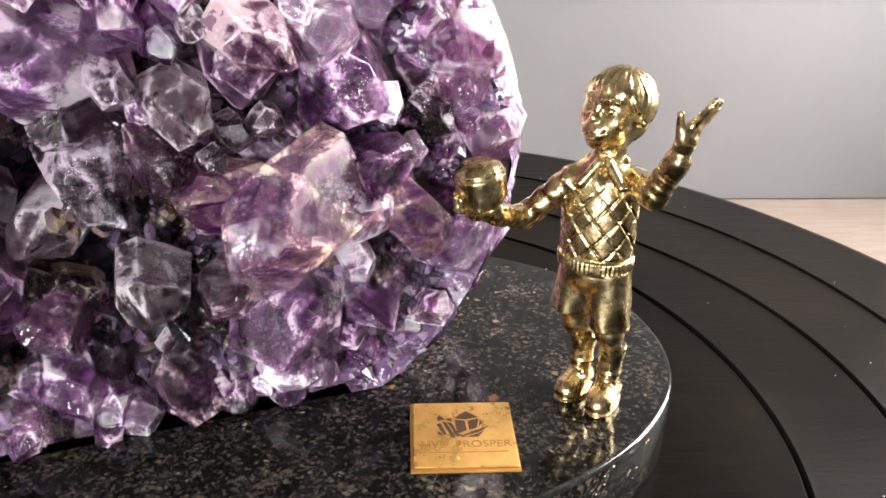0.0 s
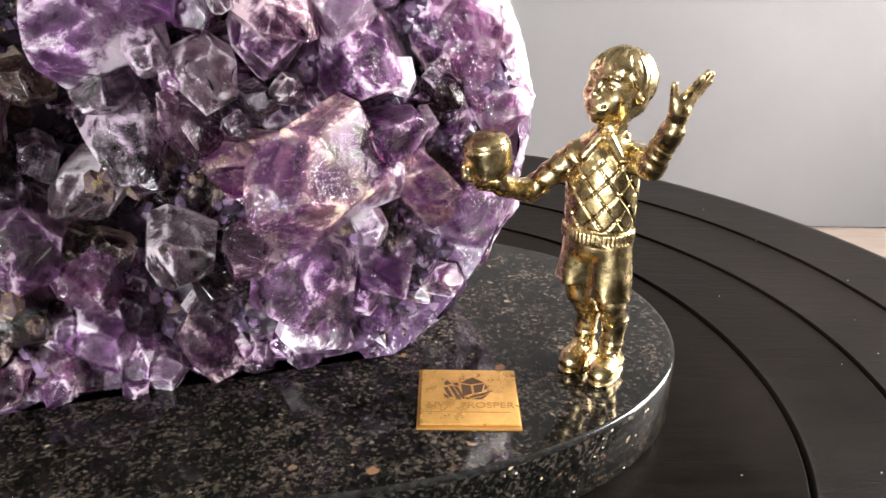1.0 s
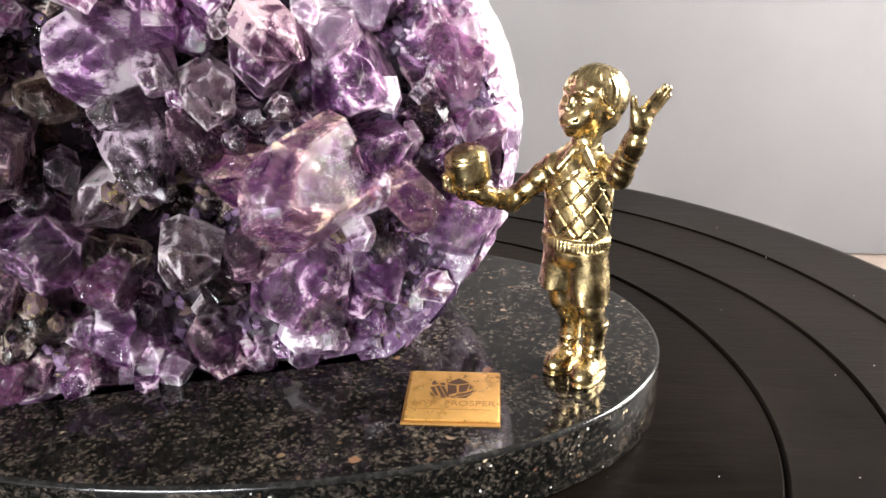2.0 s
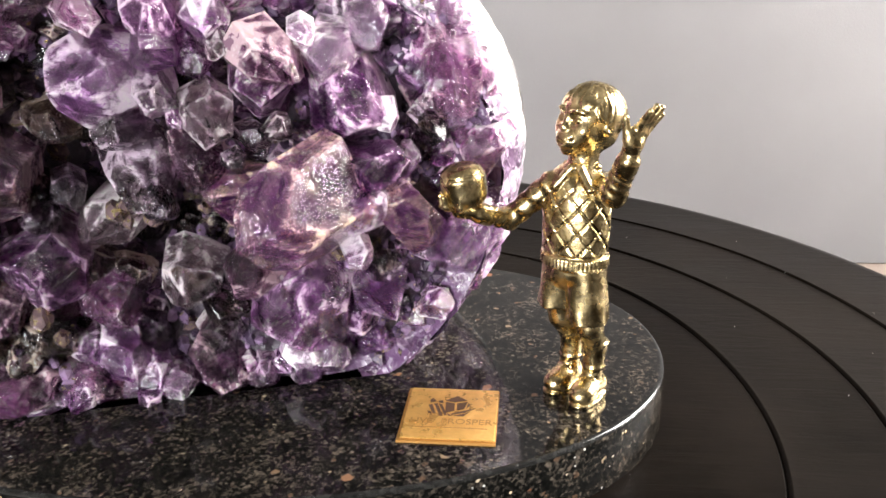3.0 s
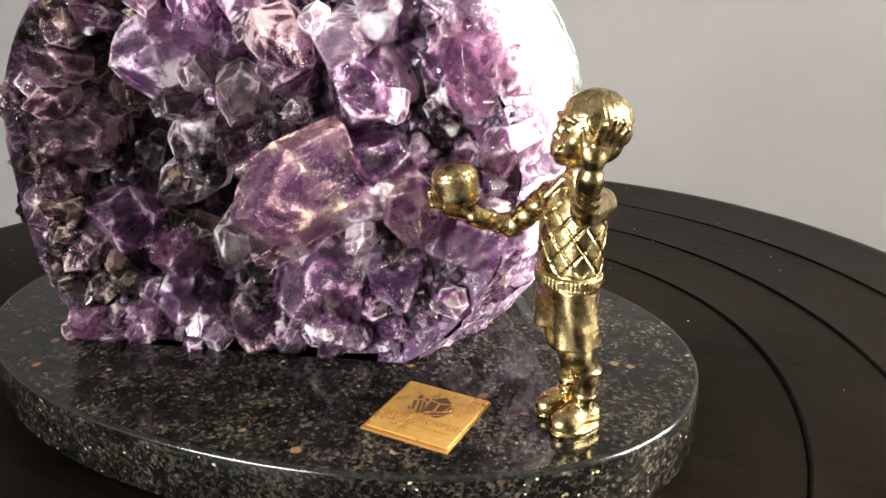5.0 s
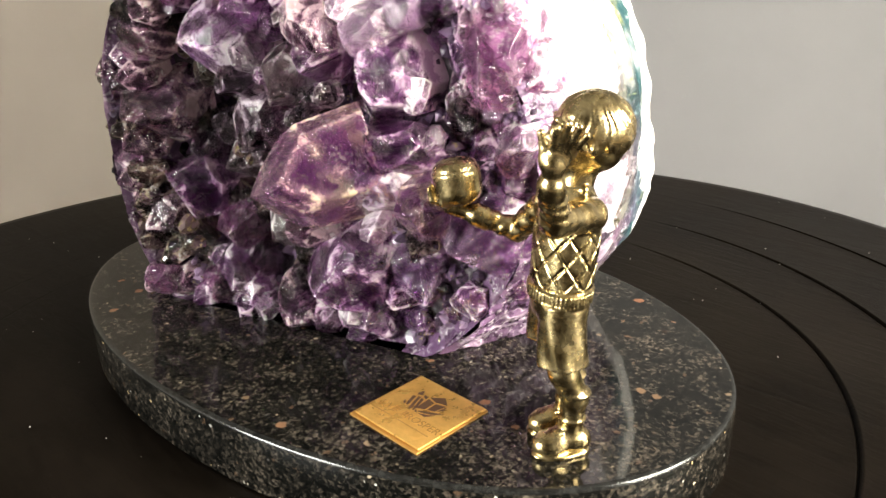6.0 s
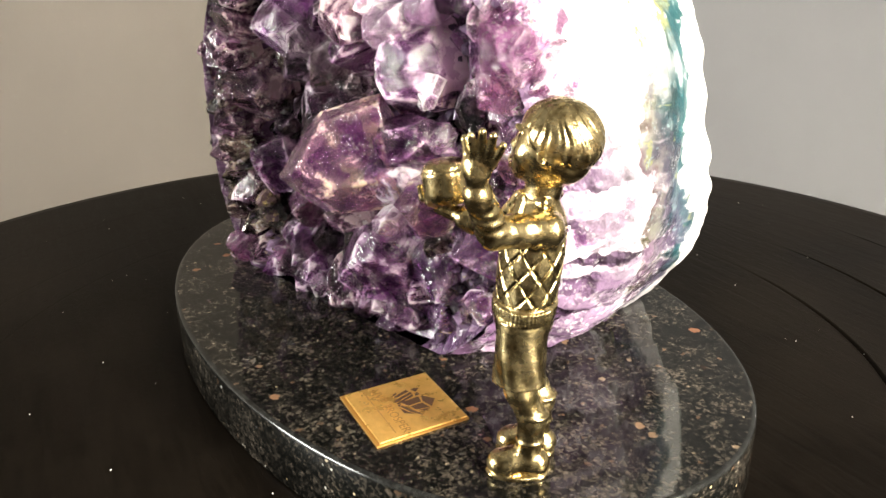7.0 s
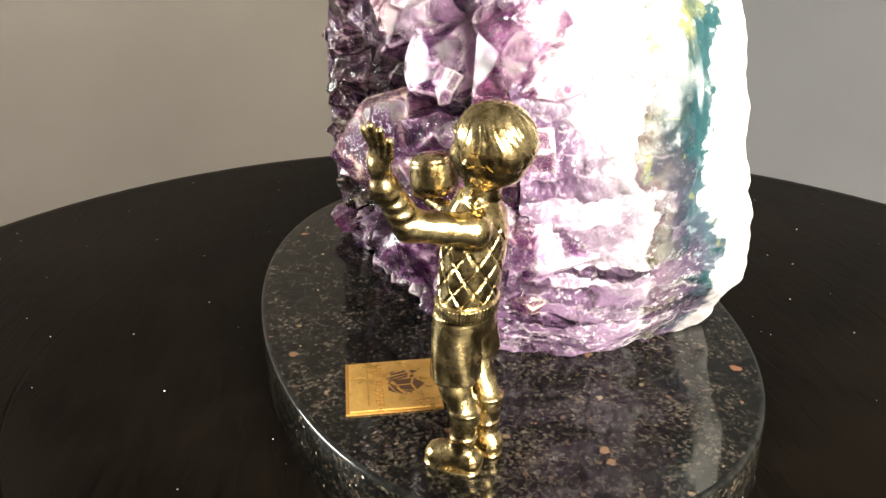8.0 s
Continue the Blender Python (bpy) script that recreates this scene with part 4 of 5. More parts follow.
# the smaller crystals between them
STEP = 0.0100
count = 0
z = G + 0.004
row = 0
while z < GZ + UP:
    x = GX - GA
    while x < GX + GA:
        px = x + rng.uniform(-0.42, 0.42) * STEP + (row % 2) * STEP / 2
        pz = z + rng.uniform(-0.42, 0.42) * STEP
        x += STEP
        edge = edge_of(px, pz)
        if edge > 0.975 or count >= 215:
            continue
        if px > 0.022 - 0.3 * max(0, 0.80 - pz) or (px > -0.03 and pz < 0.784):
            continue
        size = rng.choice((0.0040, 0.0050, 0.0058, 0.0066, 0.0075))
        base = Vector((px, floor_y(px, pz), pz))
        if edge > 0.88:
            base.y = face_y(px) + 0.006
            size = min(size, 0.0062)
        way = Vector((0.296, -0.955, 0)) + Vector((rng.uniform(-0.6, 0.6), 0, rng.uniform(-0.6, 0.6)))
        way += 0.35 * Vector((-(px + 0.085) * 6, 0, -(pz - 0.838) * 6)) * bell(px, pz, -0.09, 0.838, 0.05)
        way.normalize()
        tip = base + way * size * rng.uniform(1.7, 2.1) * rng.uniform(0.35, 0.7)
        if any((tip - t).length < 0.8 * r or ((tip - (t + q) / 2).length < 0.95 * r) for t, q, r in placed[:BIG]):
            continue
        if base.z - size < G:
            base.z = G + size
        dark = 1.0 * bell(px, pz, -0.082, 0.820, 0.062)
        u = rng.random()
        if u < dark:
            kind = rng.choice(("smoky", "smoky", "slate", "plum", "smoky", "gilt"))
        # plum and smoky kinds to the west, partly dim light put into colour
        elif px < -0.097:
            kind = rng.choice(("plum", "rose", "smoky", "plum"))
        elif px > -0.05 and pz > 0.84:
            kind = rng.choice(("rose", "pale", "rose", "violet", "pale", "lilac"))
        else:
            kind = rng.choice(("violet", "violet", "lilac", "lilac", "rose", "smoky", "amber"))
        crystal(tip, way, min(size, 0.0042) if kind == "gilt" else size, kind)
        count += 1
    z += STEP * 0.9
    row += 1

# the lowest row, whose points lean out over the slab
for i in range(26):
    x = -0.140 + i * 0.0055 + rng.uniform(-0.002, 0.002)
    r = rng.uniform(0.0050, 0.0080)
    if x > -0.032 or x < -0.136:
        continue
    way = Vector((0.25 + rng.uniform(-0.4, 0.4), -0.95, rng.uniform(-0.25, 0.1))).normalized()
    tip = Vector((x, face_y(x) + rng.uniform(-0.004, 0.002) + 0.25 * max(0, x + 0.03), G + r * 0.45))
    if any((tip - t).length < 0.5 * q for t, _, q in placed[:BIG]):
        continue
    crystal(tip, way, r, rng.choice(("rose", "lilac", "pale", "plum") if x < -0.09 else ("violet", "lilac", "pale", "rose", "lilac")))

# broken crystals along the rim, half sunk into the flank
for i in range(96):
    a = 2 * math.pi * (i // 2 + rng.uniform(-0.3, 0.3) + 0.5 * (i % 2)) / 48
    if i % 4 == 3 and math.cos(a) > 0.2:
        continue
    x, z = rim(a, (0.94 if i % 2 else 0.885) - (0.045 if math.cos(a) < -0.4 else 0.02))
    if z < G + 0.006 or (x > -0.035 and z < 0.792):
        continue
    out = Vector((math.cos(a), 0, math.sin(a)))
    r = rng.uniform(0.0055, 0.0085)
    way = (out * rng.uniform(-0.15, 0.15) + Vector((0.15, -1.0, 0)) + Vector((0, 0, rng.uniform(-0.35, 0.35)))).normalized()
    tip = Vector((x, face_y(x) + 0.003, z)) + way * rng.uniform(0.004, 0.008)
    if tip.z - r * 0.6 < G:
        tip.z = G + r * 0.6
    if any((tip - t).length < 0.95 * q for t, _, q in placed[:BIG]):
        continue
    # the west rim's darker kinds also carry its weaker light
    crystal(tip, way, r, rng.choice(("plum", "smoky", "plum", "rose") if x < -0.09 else ("rose", "lilac", "violet", "rose", "lilac")))

# the crust of tiny crystals, too many to count
bm_v, bm_f = [], []
for n in range(1600):
    a, q = rng.uniform(0, 2 * math.pi), math.sqrt(rng.random()) * 0.93
    px, pz = GX + GA * q * math.cos(a), GZ + (UP if math.sin(a) > 0 else DOWN) * q * math.sin(a)
    if pz < G + 0.004:
        continue
    o = Vector((px, floor_y(px, pz), pz))
    if q > 0.86:
        o.y = face_y(px) + 0.005
    w = (Vector((0.296, -0.955, 0)) + Vector((rng.uniform(-0.7, 0.7), 0, rng.uniform(-0.7, 0.7)))).normalized()
    size = rng.uniform(0.0010, 0.0024)
    s1 = w.orthogonal().normalized()
    s2 = w.cross(s1)
    k0 = len(bm_v)
    for lift, rad in ((-0.002, size), (size * rng.uniform(0.5, 1.4), size)):
        for i in range(6):
            b = math.pi / 3 * i
            bm_v.append(tuple(o - GO + w * lift + (s1 * math.cos(b) + s2 * math.sin(b)) * rad))
    bm_v.append(tuple(o - GO + w * size * rng.uniform(2.0, 2.8)))
    for i in range(6):
        j = (i + 1) % 6
        bm_f.append((k0 + i, k0 + j, k0 + 6 + j, k0 + 6 + i))
        bm_f.append((k0 + 6 + i, k0 + 6 + j, k0 + 12))
me = bpy.data.meshes.new("crystal_crust")
me.from_pydata(bm_v, [], bm_f)
me.materials.append(DRUSE)
crust = new("crystal_crust", me)
crust.parent = geode
tagged(crust, "crust of tiny dark quartz crystals", kind="stuff")


# ---- the brass figurine: one closed surface round a blend of round forms, in millimetres from its stand ----
FO = Vector((0.0535, 0.034, G))
CELL = 0.30
LO, HI = (-44.0, -27.0, -1.6), (24.0, 22.0, 104.0)
axes = [np.arange(l, h, CELL, dtype=np.float32) for l, h in zip(LO, HI)]
field = np.full([len(a) for a in axes], 12.0, dtype=np.float32)


def zone(lo, hi, pad=5.0):
    sl = tuple(slice(max(0, int((l - pad - o) / CELL)), max(0, int((h + pad - o) / CELL) + 2)) for l, h, o in zip(lo, hi, LO))
    return sl, (axes[0][sl[0]][:, None, None], axes[1][sl[1]][None, :, None], axes[2][sl[2]][None, None, :])


def blend(sl, d, k):
    f = field[sl]
    h = np.clip(0.5 + 0.5 * (f - d) / k, 0, 1)
    field[sl] = f * (1 - h) + d * h - k * h * (1 - h)


def carve(sl, d, k=0.4):
    f = field[sl]
    h = np.clip(0.5 - 0.5 * (f + d) / k, 0, 1)
    field[sl] = f * (1 - h) - d * h + k * h * (1 - h)


def turned(p, c, deg):
    """Coordinates along facing, along the left side and up, from the centre c, for a form that faces deg."""
    f, s = math.cos(radians(deg)), math.sin(radians(deg))
    x, y, z = p[0] - c[0], p[1] - c[1], p[2] - c[2]
    return x * f + y * s, -x * s + y * f, z


def egg(c, r, deg=0.0, k=1.0, cut=False):
    m = max(r)
    sl, p = zone([v - m for v in c], [v + m for v in c])
    u, v, w = turned(p, c, deg)
    q = np.sqrt((u / r[0]) ** 2 + (v / r[1]) ** 2 + (w / r[2]) ** 2)
    d = (q - 1) * min(r)
    carve(sl, d, k) if cut else blend(sl, d, k)


def limb(a, b, ra, rb, k=1.0, folds=0.0, pitch=3.0, cut=False):
    a, b = np.array(a, float), np.array(b, float)
    m = max(ra, rb)
    sl, p = zone(np.minimum(a, b) - m, np.maximum(a, b) + m)
    ab = b - a
    t = np.clip(((p[0] - a[0]) * ab[0] + (p[1] - a[1]) * ab[1] + (p[2] - a[2]) * ab[2]) / ab.dot(ab), 0, 1)
    d = np.sqrt((p[0] - a[0] - t * ab[0]) ** 2 + (p[1] - a[1] - t * ab[1]) ** 2 + (p[2] - a[2] - t * ab[2]) ** 2)
    rad = ra + (rb - ra) * t
    if folds:
        rad = rad + folds * np.sin(t * np.linalg.norm(ab) / pitch * 6.283 + 0.7 * (p[0] + p[1]))
    carve(sl, d - rad, k) if cut else blend(sl, d - rad, k)


# shorts, legs, boots
LEFT, RIGHT = (4.0, -4.0), (-5.2, 2.6)
egg((-0.6, -0.2, 44.0), (7.8, 10.2, 7.0), 238, 1.5)
for (hx, hy), hem, ankle, knee, heel, toe in ((LEFT, 28.3, (6.2, -2.6), (4.6, -4.2), (7.8, -0.8), (1.4, -10.4)), (RIGHT, 31.0, (-0.8, 4.8), (-3.8, 3.2), (0.6, 6.2), (-6.8, -2.4))):
    sl, p = zone((hx - 8, hy - 8, hem), (hx + 8, hy + 8, 46))
    t = (46 - p[2]) / (46 - hem)
    cx, cy = -0.6 + (hx + 0.6) * (0.75 + 0.25 * t), -0.2 + (hy + 0.2) * (0.75 + 0.25 * t)
    u, v, _ = turned((p[0] - cx, p[1] - cy, p[2]), (0, 0, 0), 232)
    fold = 0.35 * np.sin(np.arctan2(v, u) * 5 + p[2] * 0.25) * t
    d = np.sqrt((u / 1.06) ** 2 + v ** 2) - (6.0 + 0.5 * t + fold)
    blend(sl, np.maximum(d, np.maximum(hem - p[2], p[2] - 46.0)), 0.8)
    limb((hx, hy, hem + 2), (knee[0], knee[1], 25.5), 4.4, 4.1, 0.8)
    limb((knee[0], knee[1], 26), (ankle[0] + 0.8, ankle[1] + 0.8, 17.5), 4.0, 3.8, 1.5)
    limb((ankle[0] + 0.7, ankle[1] + 0.7, 18), (ankle[0], ankle[1], 6), 3.7, 3.3, 1.0)
    for z0, r0 in ((19.3, 4.0), (11.2, 3.75)):
        cx, cy = ankle[0] + 0.08 * (z0 - 6), ankle[1] + 0.08 * (z0 - 6)
        egg((cx, cy, z0), (r0 + 0.12, r0 + 0.05, 0.9), 230, 0.6)
    mx, my = (heel[0] + toe[0]) / 2, (heel[1] + toe[1]) / 2
    limb((heel[0], heel[1], 4.0), (mx, my, 4.6), 3.7, 3.7, 1.2)
    egg((toe[0] * 0.72 + heel[0] * 0.28, toe[1] * 0.72 + heel[1] * 0.28, 3.3), (5.0, 4.2, 4.0), 228, 1.2)
    for j in range(3):
        q = 0.30 + 0.13 * j
        lx, ly = heel[0] + (toe[0] - heel[0]) * q, heel[1] + (toe[1] - heel[1]) * q
        limb((lx - 1.6, ly + 1.6, 9.0 - j * 1.3), (lx + 1.6, ly - 1.6, 9.0 - j * 1.3), 0.55, 0.55, 0.3)
    sl, p = zone((min(heel[0], toe[0]) - 4, min(heel[1], toe[1]) - 4, 0), (max(heel[0], toe[0]) + 4, max(heel[1], toe[1]) + 4, 1.4), 2)
    ax, ay = toe[0] - heel[0], toe[1] - heel[1]
    t = np.clip(((p[0] - heel[0]) * ax + (p[1] - heel[1]) * ay) / (ax * ax + ay * ay), 0.02, 0.86)
    d = np.sqrt((p[0] - heel[0] - t * ax) ** 2 + (p[1] - heel[1] - t * ay) ** 2) - (3.9 + 0.5 * np.sin(t * 5.5 - 1.0))
    blend(sl, np.maximum(d, np.abs(p[2] - 0.6) - 0.75), 0.4)

# jumper with a lattice of cut lines and a ribbed hem
sl, p = zone((-14, -11, 45), (13, 14, 78))
zz = p[2]
t = np.clip((zz - 46) / 29, 0, 1)
u, v, _ = turned((p[0] - (-0.7 + 0.6 * t), p[1] - (-0.2 + 3.4 * t), zz), (0, 0, 0), 246)
wide = np.interp(zz, [45, 47, 52, 62, 68, 72, 75, 78], [10.0, 10.4, 10.5, 10.7, 10.6, 9.6, 7.0, 3.0]).astype(np.float32)
deep = np.interp(zz, [45, 47, 52, 62, 68, 72, 75, 78], [7.6, 7.9, 8.0, 8.3, 8.0, 7.0, 5.2, 2.5]).astype(np.float32)
q = np.sqrt((u / deep) ** 2 + (v / wide) ** 2)
d = (q - 1) * deep
phi = np.arctan2(v / wide, u / deep) * 9.4
for sign in (1, -1):
    line = np.abs(((phi + sign * 0.85 * (zz - 50)) / 6.4) % 1.0 - 0.5) * 6.4
    d = d + 0.50 * np.clip(1 - line / 0.55, 0, 1) * ((zz > 50.2) & (zz < 71))
rib = (zz > 45.6) & (zz < 49.4)
d = d - np.where(rib, 0.32 + 0.14 * np.sin(phi * 5.5), 0.0)
d = d + 0.5 * np.clip(1 - np.abs(zz - 49.8) / 0.6, 0, 1) + 0.5 * np.clip(1 - np.abs(zz - 45.2) / 0.6, 0, 1)
blend(sl, np.maximum(d, np.maximum(45.0 - zz, zz - 77.0)), 0.6)

# neck, collar and the cut of the neckline
limb((0.2, 2.6, 73), (1.8, 4.4, 82), 4.5, 4.5, 1.2)
limb((-1.4, -1.6, 77.0), (-2.4, -5.6, 70.6), 2.0, 0.7, 0.4, cut=True)
limb((0.6, 2.8, 74), (1.8, 4.4, 82), 4.2, 4.5, 0.5)
for a, b in (((-0.2, -1.4, 76.4), (2.8, -5.8, 71.0)), ((-2.4, -0.7, 76.4), (-7.2, -1.8, 71.0)), ((-0.2, -1.2, 75.4), (5.0, 1.2, 76.0)), ((-2.0, -0.5, 75.4), (-3.6, 4.2, 76.0)),
             ((5.0, 1.2, 76.0), (2.6, 7.0, 76.8)), ((-3.6, 4.2, 76.0), (2.6, 7.0, 76.8))):
    limb(a, b, 1.5, 1.3, 0.25)

# the arm that carries the round pot
limb((-8.0, 4.6, 70.0), (-21.0, 6.2, 57.6), 4.0, 3.5, 1.2, 0.22, 4.0)
limb((-21.0, 6.2, 57.6), (-29.5, -0.6, 61.4), 3.4, 2.9, 1.0, 0.28, 2.6)
limb((-28.0, 0.4, 60.8), (-30.0, -1.2, 61.9), 3.4, 3.4, 0.5)
limb((-30.5, -1.4, 62.0), (-36.0, -5.8, 64.0), 2.4, 2.2, 0.8)
for j, (dx, dy) in enumerate(((-4.8, -0.8), (-5.0, -2.4), (-3.8, -4.2), (0.6, -4.4))):
    limb((-35.6, -5.4, 64.2), (-35.6 + dx, -5.4 + dy, 66.4), 1.2, 1.1, 0.5)
    limb((-35.6 + dx, -5.4 + dy, 66.4), (-35.6 + dx * 1.12, -5.4 + dy * 1.12, 69.6), 1.1, 0.85, 0.4)
sl, p = zone((-43, -13, 64), (-26, 4, 80))
u, v, w = turned(p, (-34.4, -4.4, 71.7), 200)
w2 = w * 0.985 + u * 0.17
rr = np.sqrt((u * 0.985 - w * 0.17) ** 2 + v ** 2)
a1, a2 = rr - (6.9 - 4.2 + 0.03 * w2), np.abs(w2) - (6.5 - 4.2)
d = np.minimum(np.maximum(a1, a2), 0) + np.sqrt(np.maximum(a1, 0) ** 2 + np.maximum(a2, 0) ** 2) - 4.2
d = d + 0.35 * np.clip(1 - np.abs(w2 - 3.9) / 0.5, 0, 1) + 0.4 * np.clip(1 - np.abs(rr - 3.0) / 0.45, 0, 1) * (w2 > 3)
blend(sl, d, 0.3)

# the raised arm and open palm
limb((8.0, 0.6, 70.4), (8.8, -15.0, 73.0), 4.3, 4.0, 1.2, 0.14, 4.0)
limb((8.8, -15.0, 73.0), (11.3, -20.2, 83.0), 3.9, 3.1, 1.0, 0.18, 2.8)
limb((11.1, -20.0, 82.0), (11.6, -20.6, 83.8), 3.4, 3.4, 0.4)
limb((11.6, -20.6, 84.0), (12.6, -21.4, 89.0), 2.2, 2.7, 0.8)
egg((13.0, -21.6, 90.4), (1.9, 3.6, 3.5), 305, 0.8)
for bx, by, bz, ex, ey, ez, r in ((15.8, -19.4, 91.6, 19.8, -19.2, 96.4, 0.95), (15.4, -20.4, 92.6, 19.4, -21.2, 98.6, 1.0), (14.6, -21.4, 93.2, 17.9, -23.0, 99.4, 1.0), (13.5, -22.2, 93.2, 16.0, -24.6, 98.4, 0.95), (11.0, -22.0, 89.8, 10.1, -22.8, 96.2, 1.1)):
    limb((13.0, -21.4, 89.6), (bx, by, bz), 1.4, 1.2, 0.6)
    limb((bx, by, bz), (ex, ey, ez), r + 0.15, r * 0.85, 0.4)

# head
HC, HD = (3.0, 6.0, 89.4), 219.0


def at_head(f, s, w):
    c, q = math.cos(radians(HD)), math.sin(radians(HD))
    return HC[0] + f * c - s * q, HC[1] + f * q + s * c, HC[2] + w


egg(at_head(0, 0, 0.8), (9.7, 8.8, 9.2), HD, 1.0)
egg(at_head(3.4, 0, -4.4), (6.2, 6.3, 5.6), HD, 2.0)
egg(at_head(-1.8, 0, -4.2), (6.4, 7.4, 5.4), HD, 1.5)
egg(at_head(7.4, 0, -4.4), (4.3, 5.0, 3.9), HD, 1.2)
egg(at_head(9.2, 0, -4.6), (2.5, 3.4, 2.7), HD, 0.9)
for s in (1, -1):
    egg(at_head(6.2, 4.1 * s, -1.9), (3.1, 3.1, 3.0), HD, 1.6)
    egg(at_head(0.4, 8.5 * s, -0.9), (2.1, 1.3, 2.7), HD, 0.6)
    egg(at_head(0.9, 9.7 * s, -0.7), (1.0, 0.8, 1.5), HD, 0.3, True)
    egg(at_head(9.6, 3.4 * s, 1.5), (1.5, 2.0, 1.4), HD, 0.7, True)
    egg(at_head(8.0, 3.3 * s, 1.4), (1.2, 1.6, 1.1), HD, 0.25)
    egg(at_head(9.2, 3.1 * s, 1.4), (0.45, 0.5, 0.5), HD, 0.2, True)
    limb(at_head(8.6, 1.8 * s, 2.4), at_head(8.3, 3.4 * s, 2.9), 0.35, 0.35, 0.3)
    limb(at_head(8.3, 3.4 * s, 2.9), at_head(7.3, 5.0 * s, 2.2), 0.35, 0.3, 0.3)
    limb(at_head(9.0, 1.6 * s, 3.7), at_head(8.7, 3.4 * s, 4.4), 0.5, 0.55, 0.8)
    limb(at_head(8.7, 3.4 * s, 4.4), at_head(7.3, 5.4 * s, 3.6), 0.55, 0.35, 0.8)
    limb(at_head(12.0, 0, -5.0), at_head(10.0, 3.4 * s, -3.8), 0.6, 0.4, 0.3, cut=True)
    egg(at_head(9.9, 0.9 * s, -1.2), (0.9, 0.8, 0.7), HD, 0.5)
egg(at_head(10.2, 0, -0.7), (1.5, 1.1, 1.2), HD, 0.8)
limb(at_head(9.0, 0, 2.7), at_head(10.0, 0, -0.3), 0.7, 0.9, 0.8)
limb(at_head(11.3, -1.6, -4.1), at_head(11.3, 1.6, -4.1), 0.5, 0.5, 0.4)
egg(at_head(11.1, 0, -6.1), (0.9, 1.8, 0.6), HD, 0.5)
egg(at_head(8.6, 0, -7.9), (2.2, 2.4, 1.6), HD, 1.2)
sl, p = zone([v - 13 for v in HC], [v + 13 for v in HC])
u, v, w = turned(p, at_head(-0.7, 0, 1.4), HD)
d = (np.sqrt((u / 10.5) ** 2 + (v / 9.7) ** 2 + (w / 9.8) ** 2) - 1) * 9.9
# hair: fine strands from the crown, thin at the hairline over forehead, ears and nape
round_crown = np.arctan2(v - 0.12 * w + 0.4, u + 2.2 + 0.15 * w)
sweep = round_crown + 0.05 * w + 0.12 * np.sin(0.5 * w + 2.0 * round_crown)
strand = 0.06 * np.sin(sweep * 29) + 0.06 * np.sin(sweep * 43 + 1.3) + 0.08 * np.sin(sweep * 11 + 0.5 * w)
lock = np.sin(v * 1.5 + 0.6) + 0.6 * np.sin(v * 0.7 - 0.5)
fringe = 0.84 * u - 0.54 * w - 4.9 - 0.6 * lock + 0.14 * np.abs(v)
nape = -w - 3.8 + 0.46 * u + 0.3 * np.sin(sweep * 29)
edge = np.maximum(fringe, nape)
comb = 0.16 * np.sin(v * 3.4 + 0.9 * w) * np.clip((u - 1) / 5, 0, 1)
d = d + strand + comb + 1.0 * np.exp(np.clip(nape, -9, 1) / 1.3) + 0.35 * np.exp(np.clip(fringe, -9, 1) / 1.0)
blend(sl, np.maximum(d, edge), 0.35)

field[:, :, :] = np.maximum(field, 0.02 - axes[2][None, None, :])


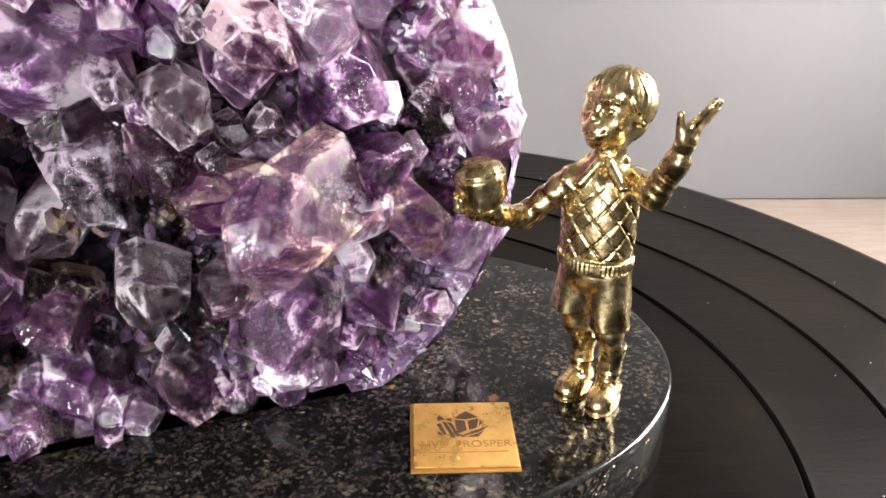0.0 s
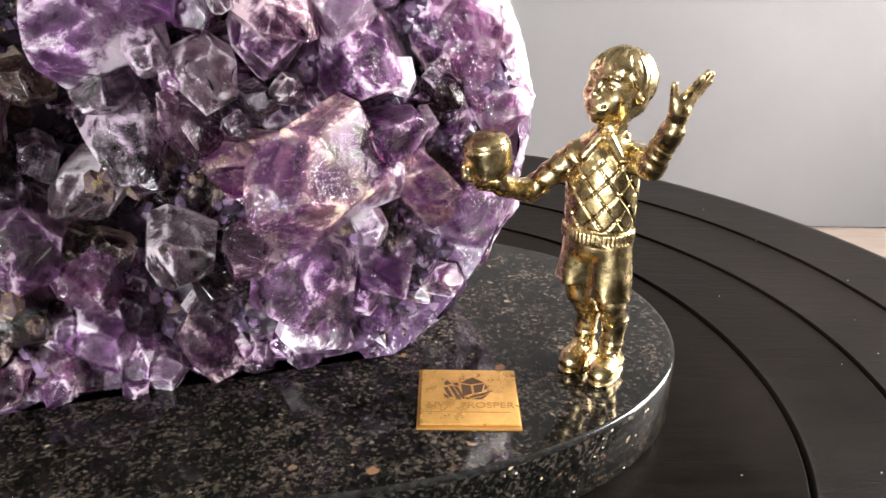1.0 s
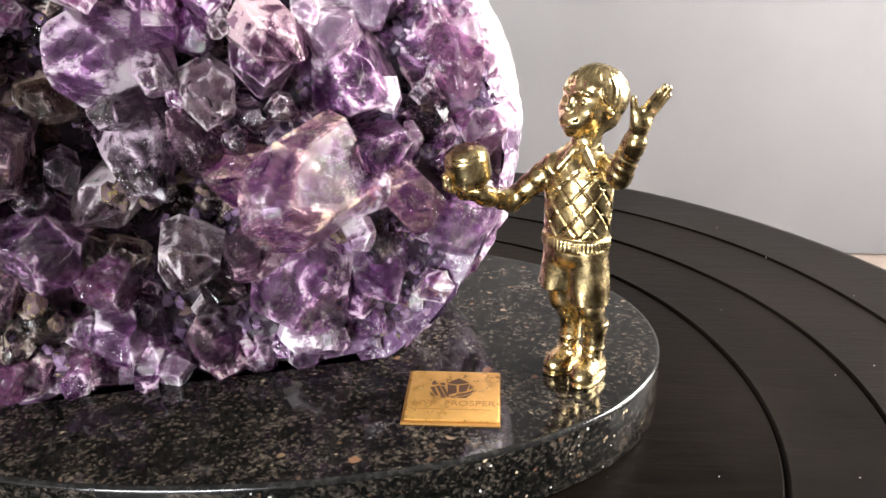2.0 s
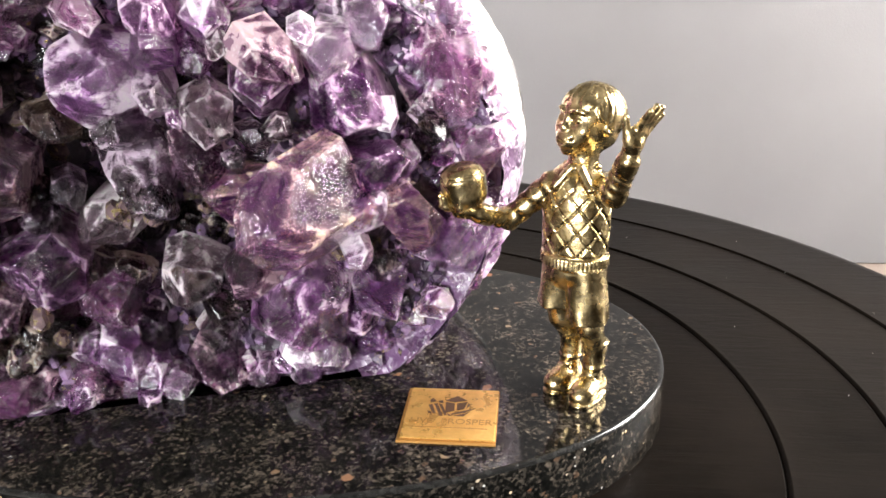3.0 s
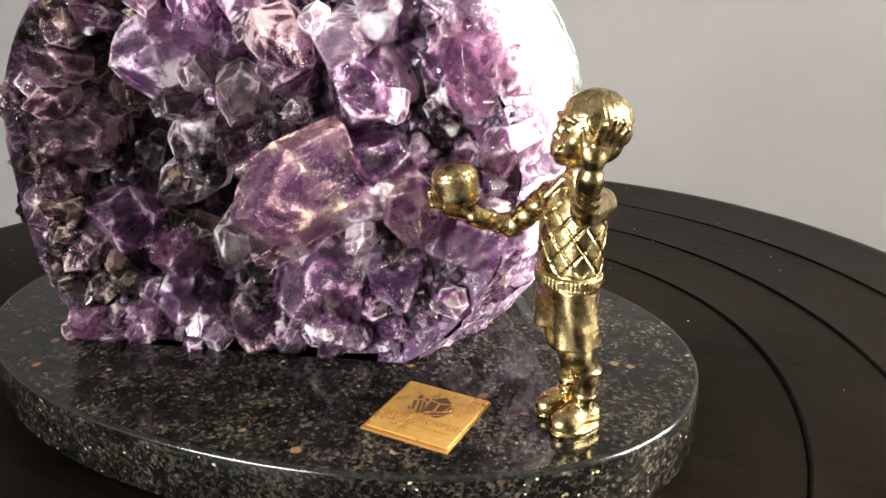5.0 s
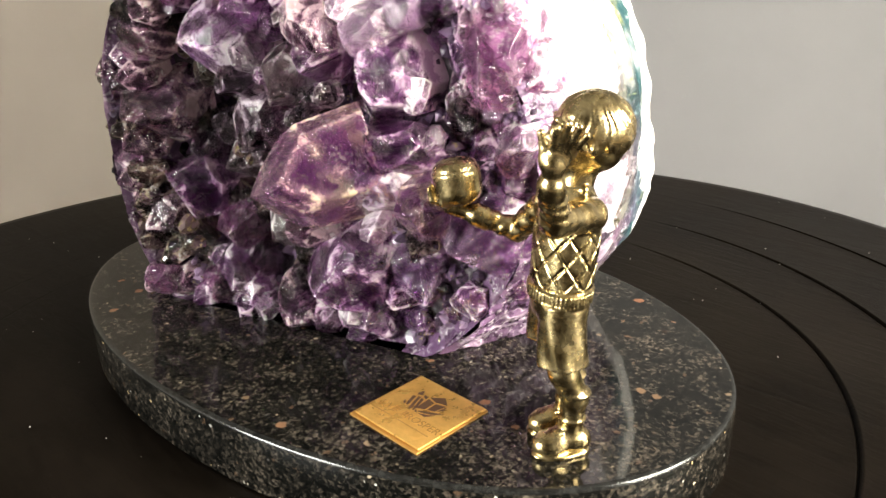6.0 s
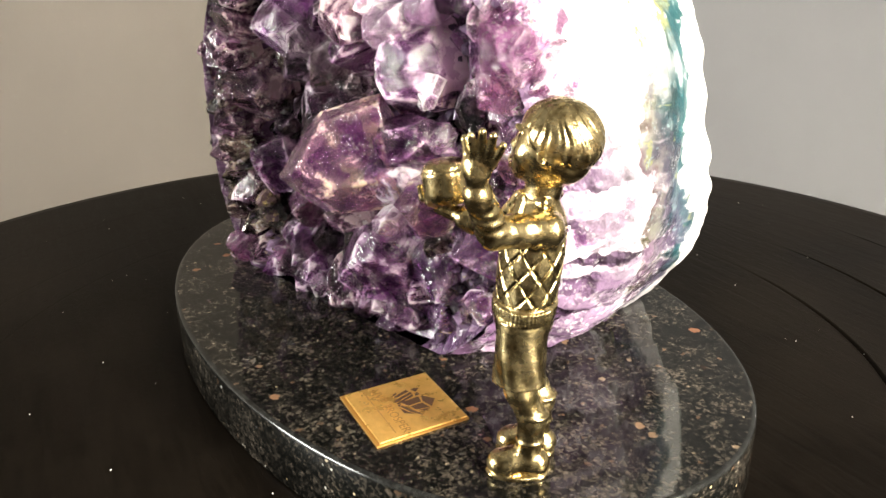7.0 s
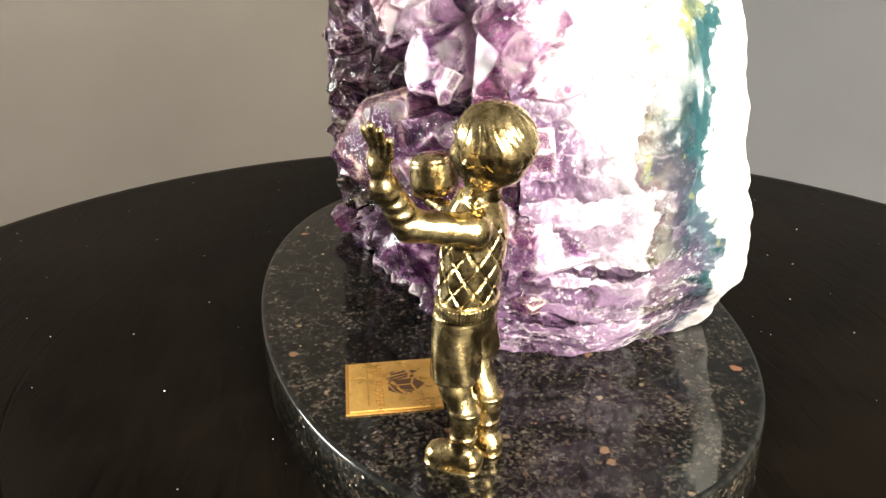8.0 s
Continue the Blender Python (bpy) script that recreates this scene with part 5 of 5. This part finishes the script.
def skin(d, origin, cell):
    """Surface nets: one vertex in every cell that the zero surface crosses, one quad for every crossed edge."""
    s = d < 0
    n = np.array(d.shape) - 1
    cnt = np.zeros(n, np.uint8)
    for i in (0, 1):
        for j in (0, 1):
            for k in (0, 1):
                cnt += s[i:n[0] + i, j:n[1] + j, k:n[2] + k]
    idx = np.argwhere((cnt > 0) & (cnt < 8))
    acc, num = np.zeros((len(idx), 3)), np.zeros(len(idx))
    for ax in range(3):
        o1, o2 = [a for a in range(3) if a != ax]
        for p in (0, 1):
            for r in (0, 1):
                a = idx.copy()
                a[:, o1] += p
                a[:, o2] += r
                b = a.copy()
                b[:, ax] += 1
                da, db = d[tuple(a.T)].astype(float), d[tuple(b.T)].astype(float)
                hit = (da < 0) != (db < 0)
                t = np.where(hit, da / np.where(hit, da - db, 1), 0)
                pt = a.astype(float)
                pt[:, ax] += t
                acc += pt * hit[:, None]
                num += hit
    verts = (acc / num[:, None]) * cell + np.array(origin)
    ids = np.full(n, -1, np.int64)
    ids[tuple(idx.T)] = np.arange(len(idx))
    quads = []
    for ax in range(3):
        o1, o2 = [(1, 2), (2, 0), (0, 1)][ax]
        lo, hi = [slice(1, -1)] * 3, [slice(1, -1)] * 3
        lo[ax], hi[ax] = slice(0, -1), slice(1, None)
        flip = s[tuple(lo)] != s[tuple(hi)]
        e = np.argwhere(flip)
        base = e + 1
        base[:, ax] -= 1
        inside = s[tuple(base.T)]

        def cellid(p, r):
            c = base.copy()
            c[:, o1] -= p
            c[:, o2] -= r
            return ids[tuple(c.T)]
        q = np.stack([cellid(0, 0), cellid(1, 0), cellid(1, 1), cellid(0, 1)], 1)
        q[~inside] = q[~inside][:, ::-1]
        quads.append(q)
    return verts, np.concatenate(quads)


verts, quads = skin(field, LO, CELL)
me = bpy.data.meshes.new("figurine")
me.from_pydata((verts * 0.001).tolist(), [], quads.tolist())
me.materials.append(BRASS)
me.shade_smooth()
figure = new("figurine", me)
figure.location = FO
tagged(figure, "polished brass figurine holding a round pot, standing on the slab", "figurine")


# ---- dust specks on the table ----
bm_v, bm_f = [], []
drng = random.Random(3)
for n in range(150):
    a, r = drng.uniform(0, 2 * math.pi), 0.30 * math.sqrt(drng.random())
    x, y, s = TC[0] + r * math.cos(a), TC[1] + r * math.sin(a), drng.uniform(0.00015, 0.00045)
    k0 = len(bm_v)
    bm_v += [(x - s, y, TABLE), (x, y - s, TABLE), (x + s, y, TABLE), (x, y + s, TABLE), (x, y, TABLE + s)]
    bm_f += [(k0, k0 + 1, k0 + 4), (k0 + 1, k0 + 2, k0 + 4), (k0 + 2, k0 + 3, k0 + 4), (k0 + 3, k0, k0 + 4)]
me = bpy.data.meshes.new("dust")
me.from_pydata(bm_v, [], bm_f)
me.materials.append(DUST)
tagged(new("dust", me), "pale dust specks scattered on the black table", "dust", kind="stuff")
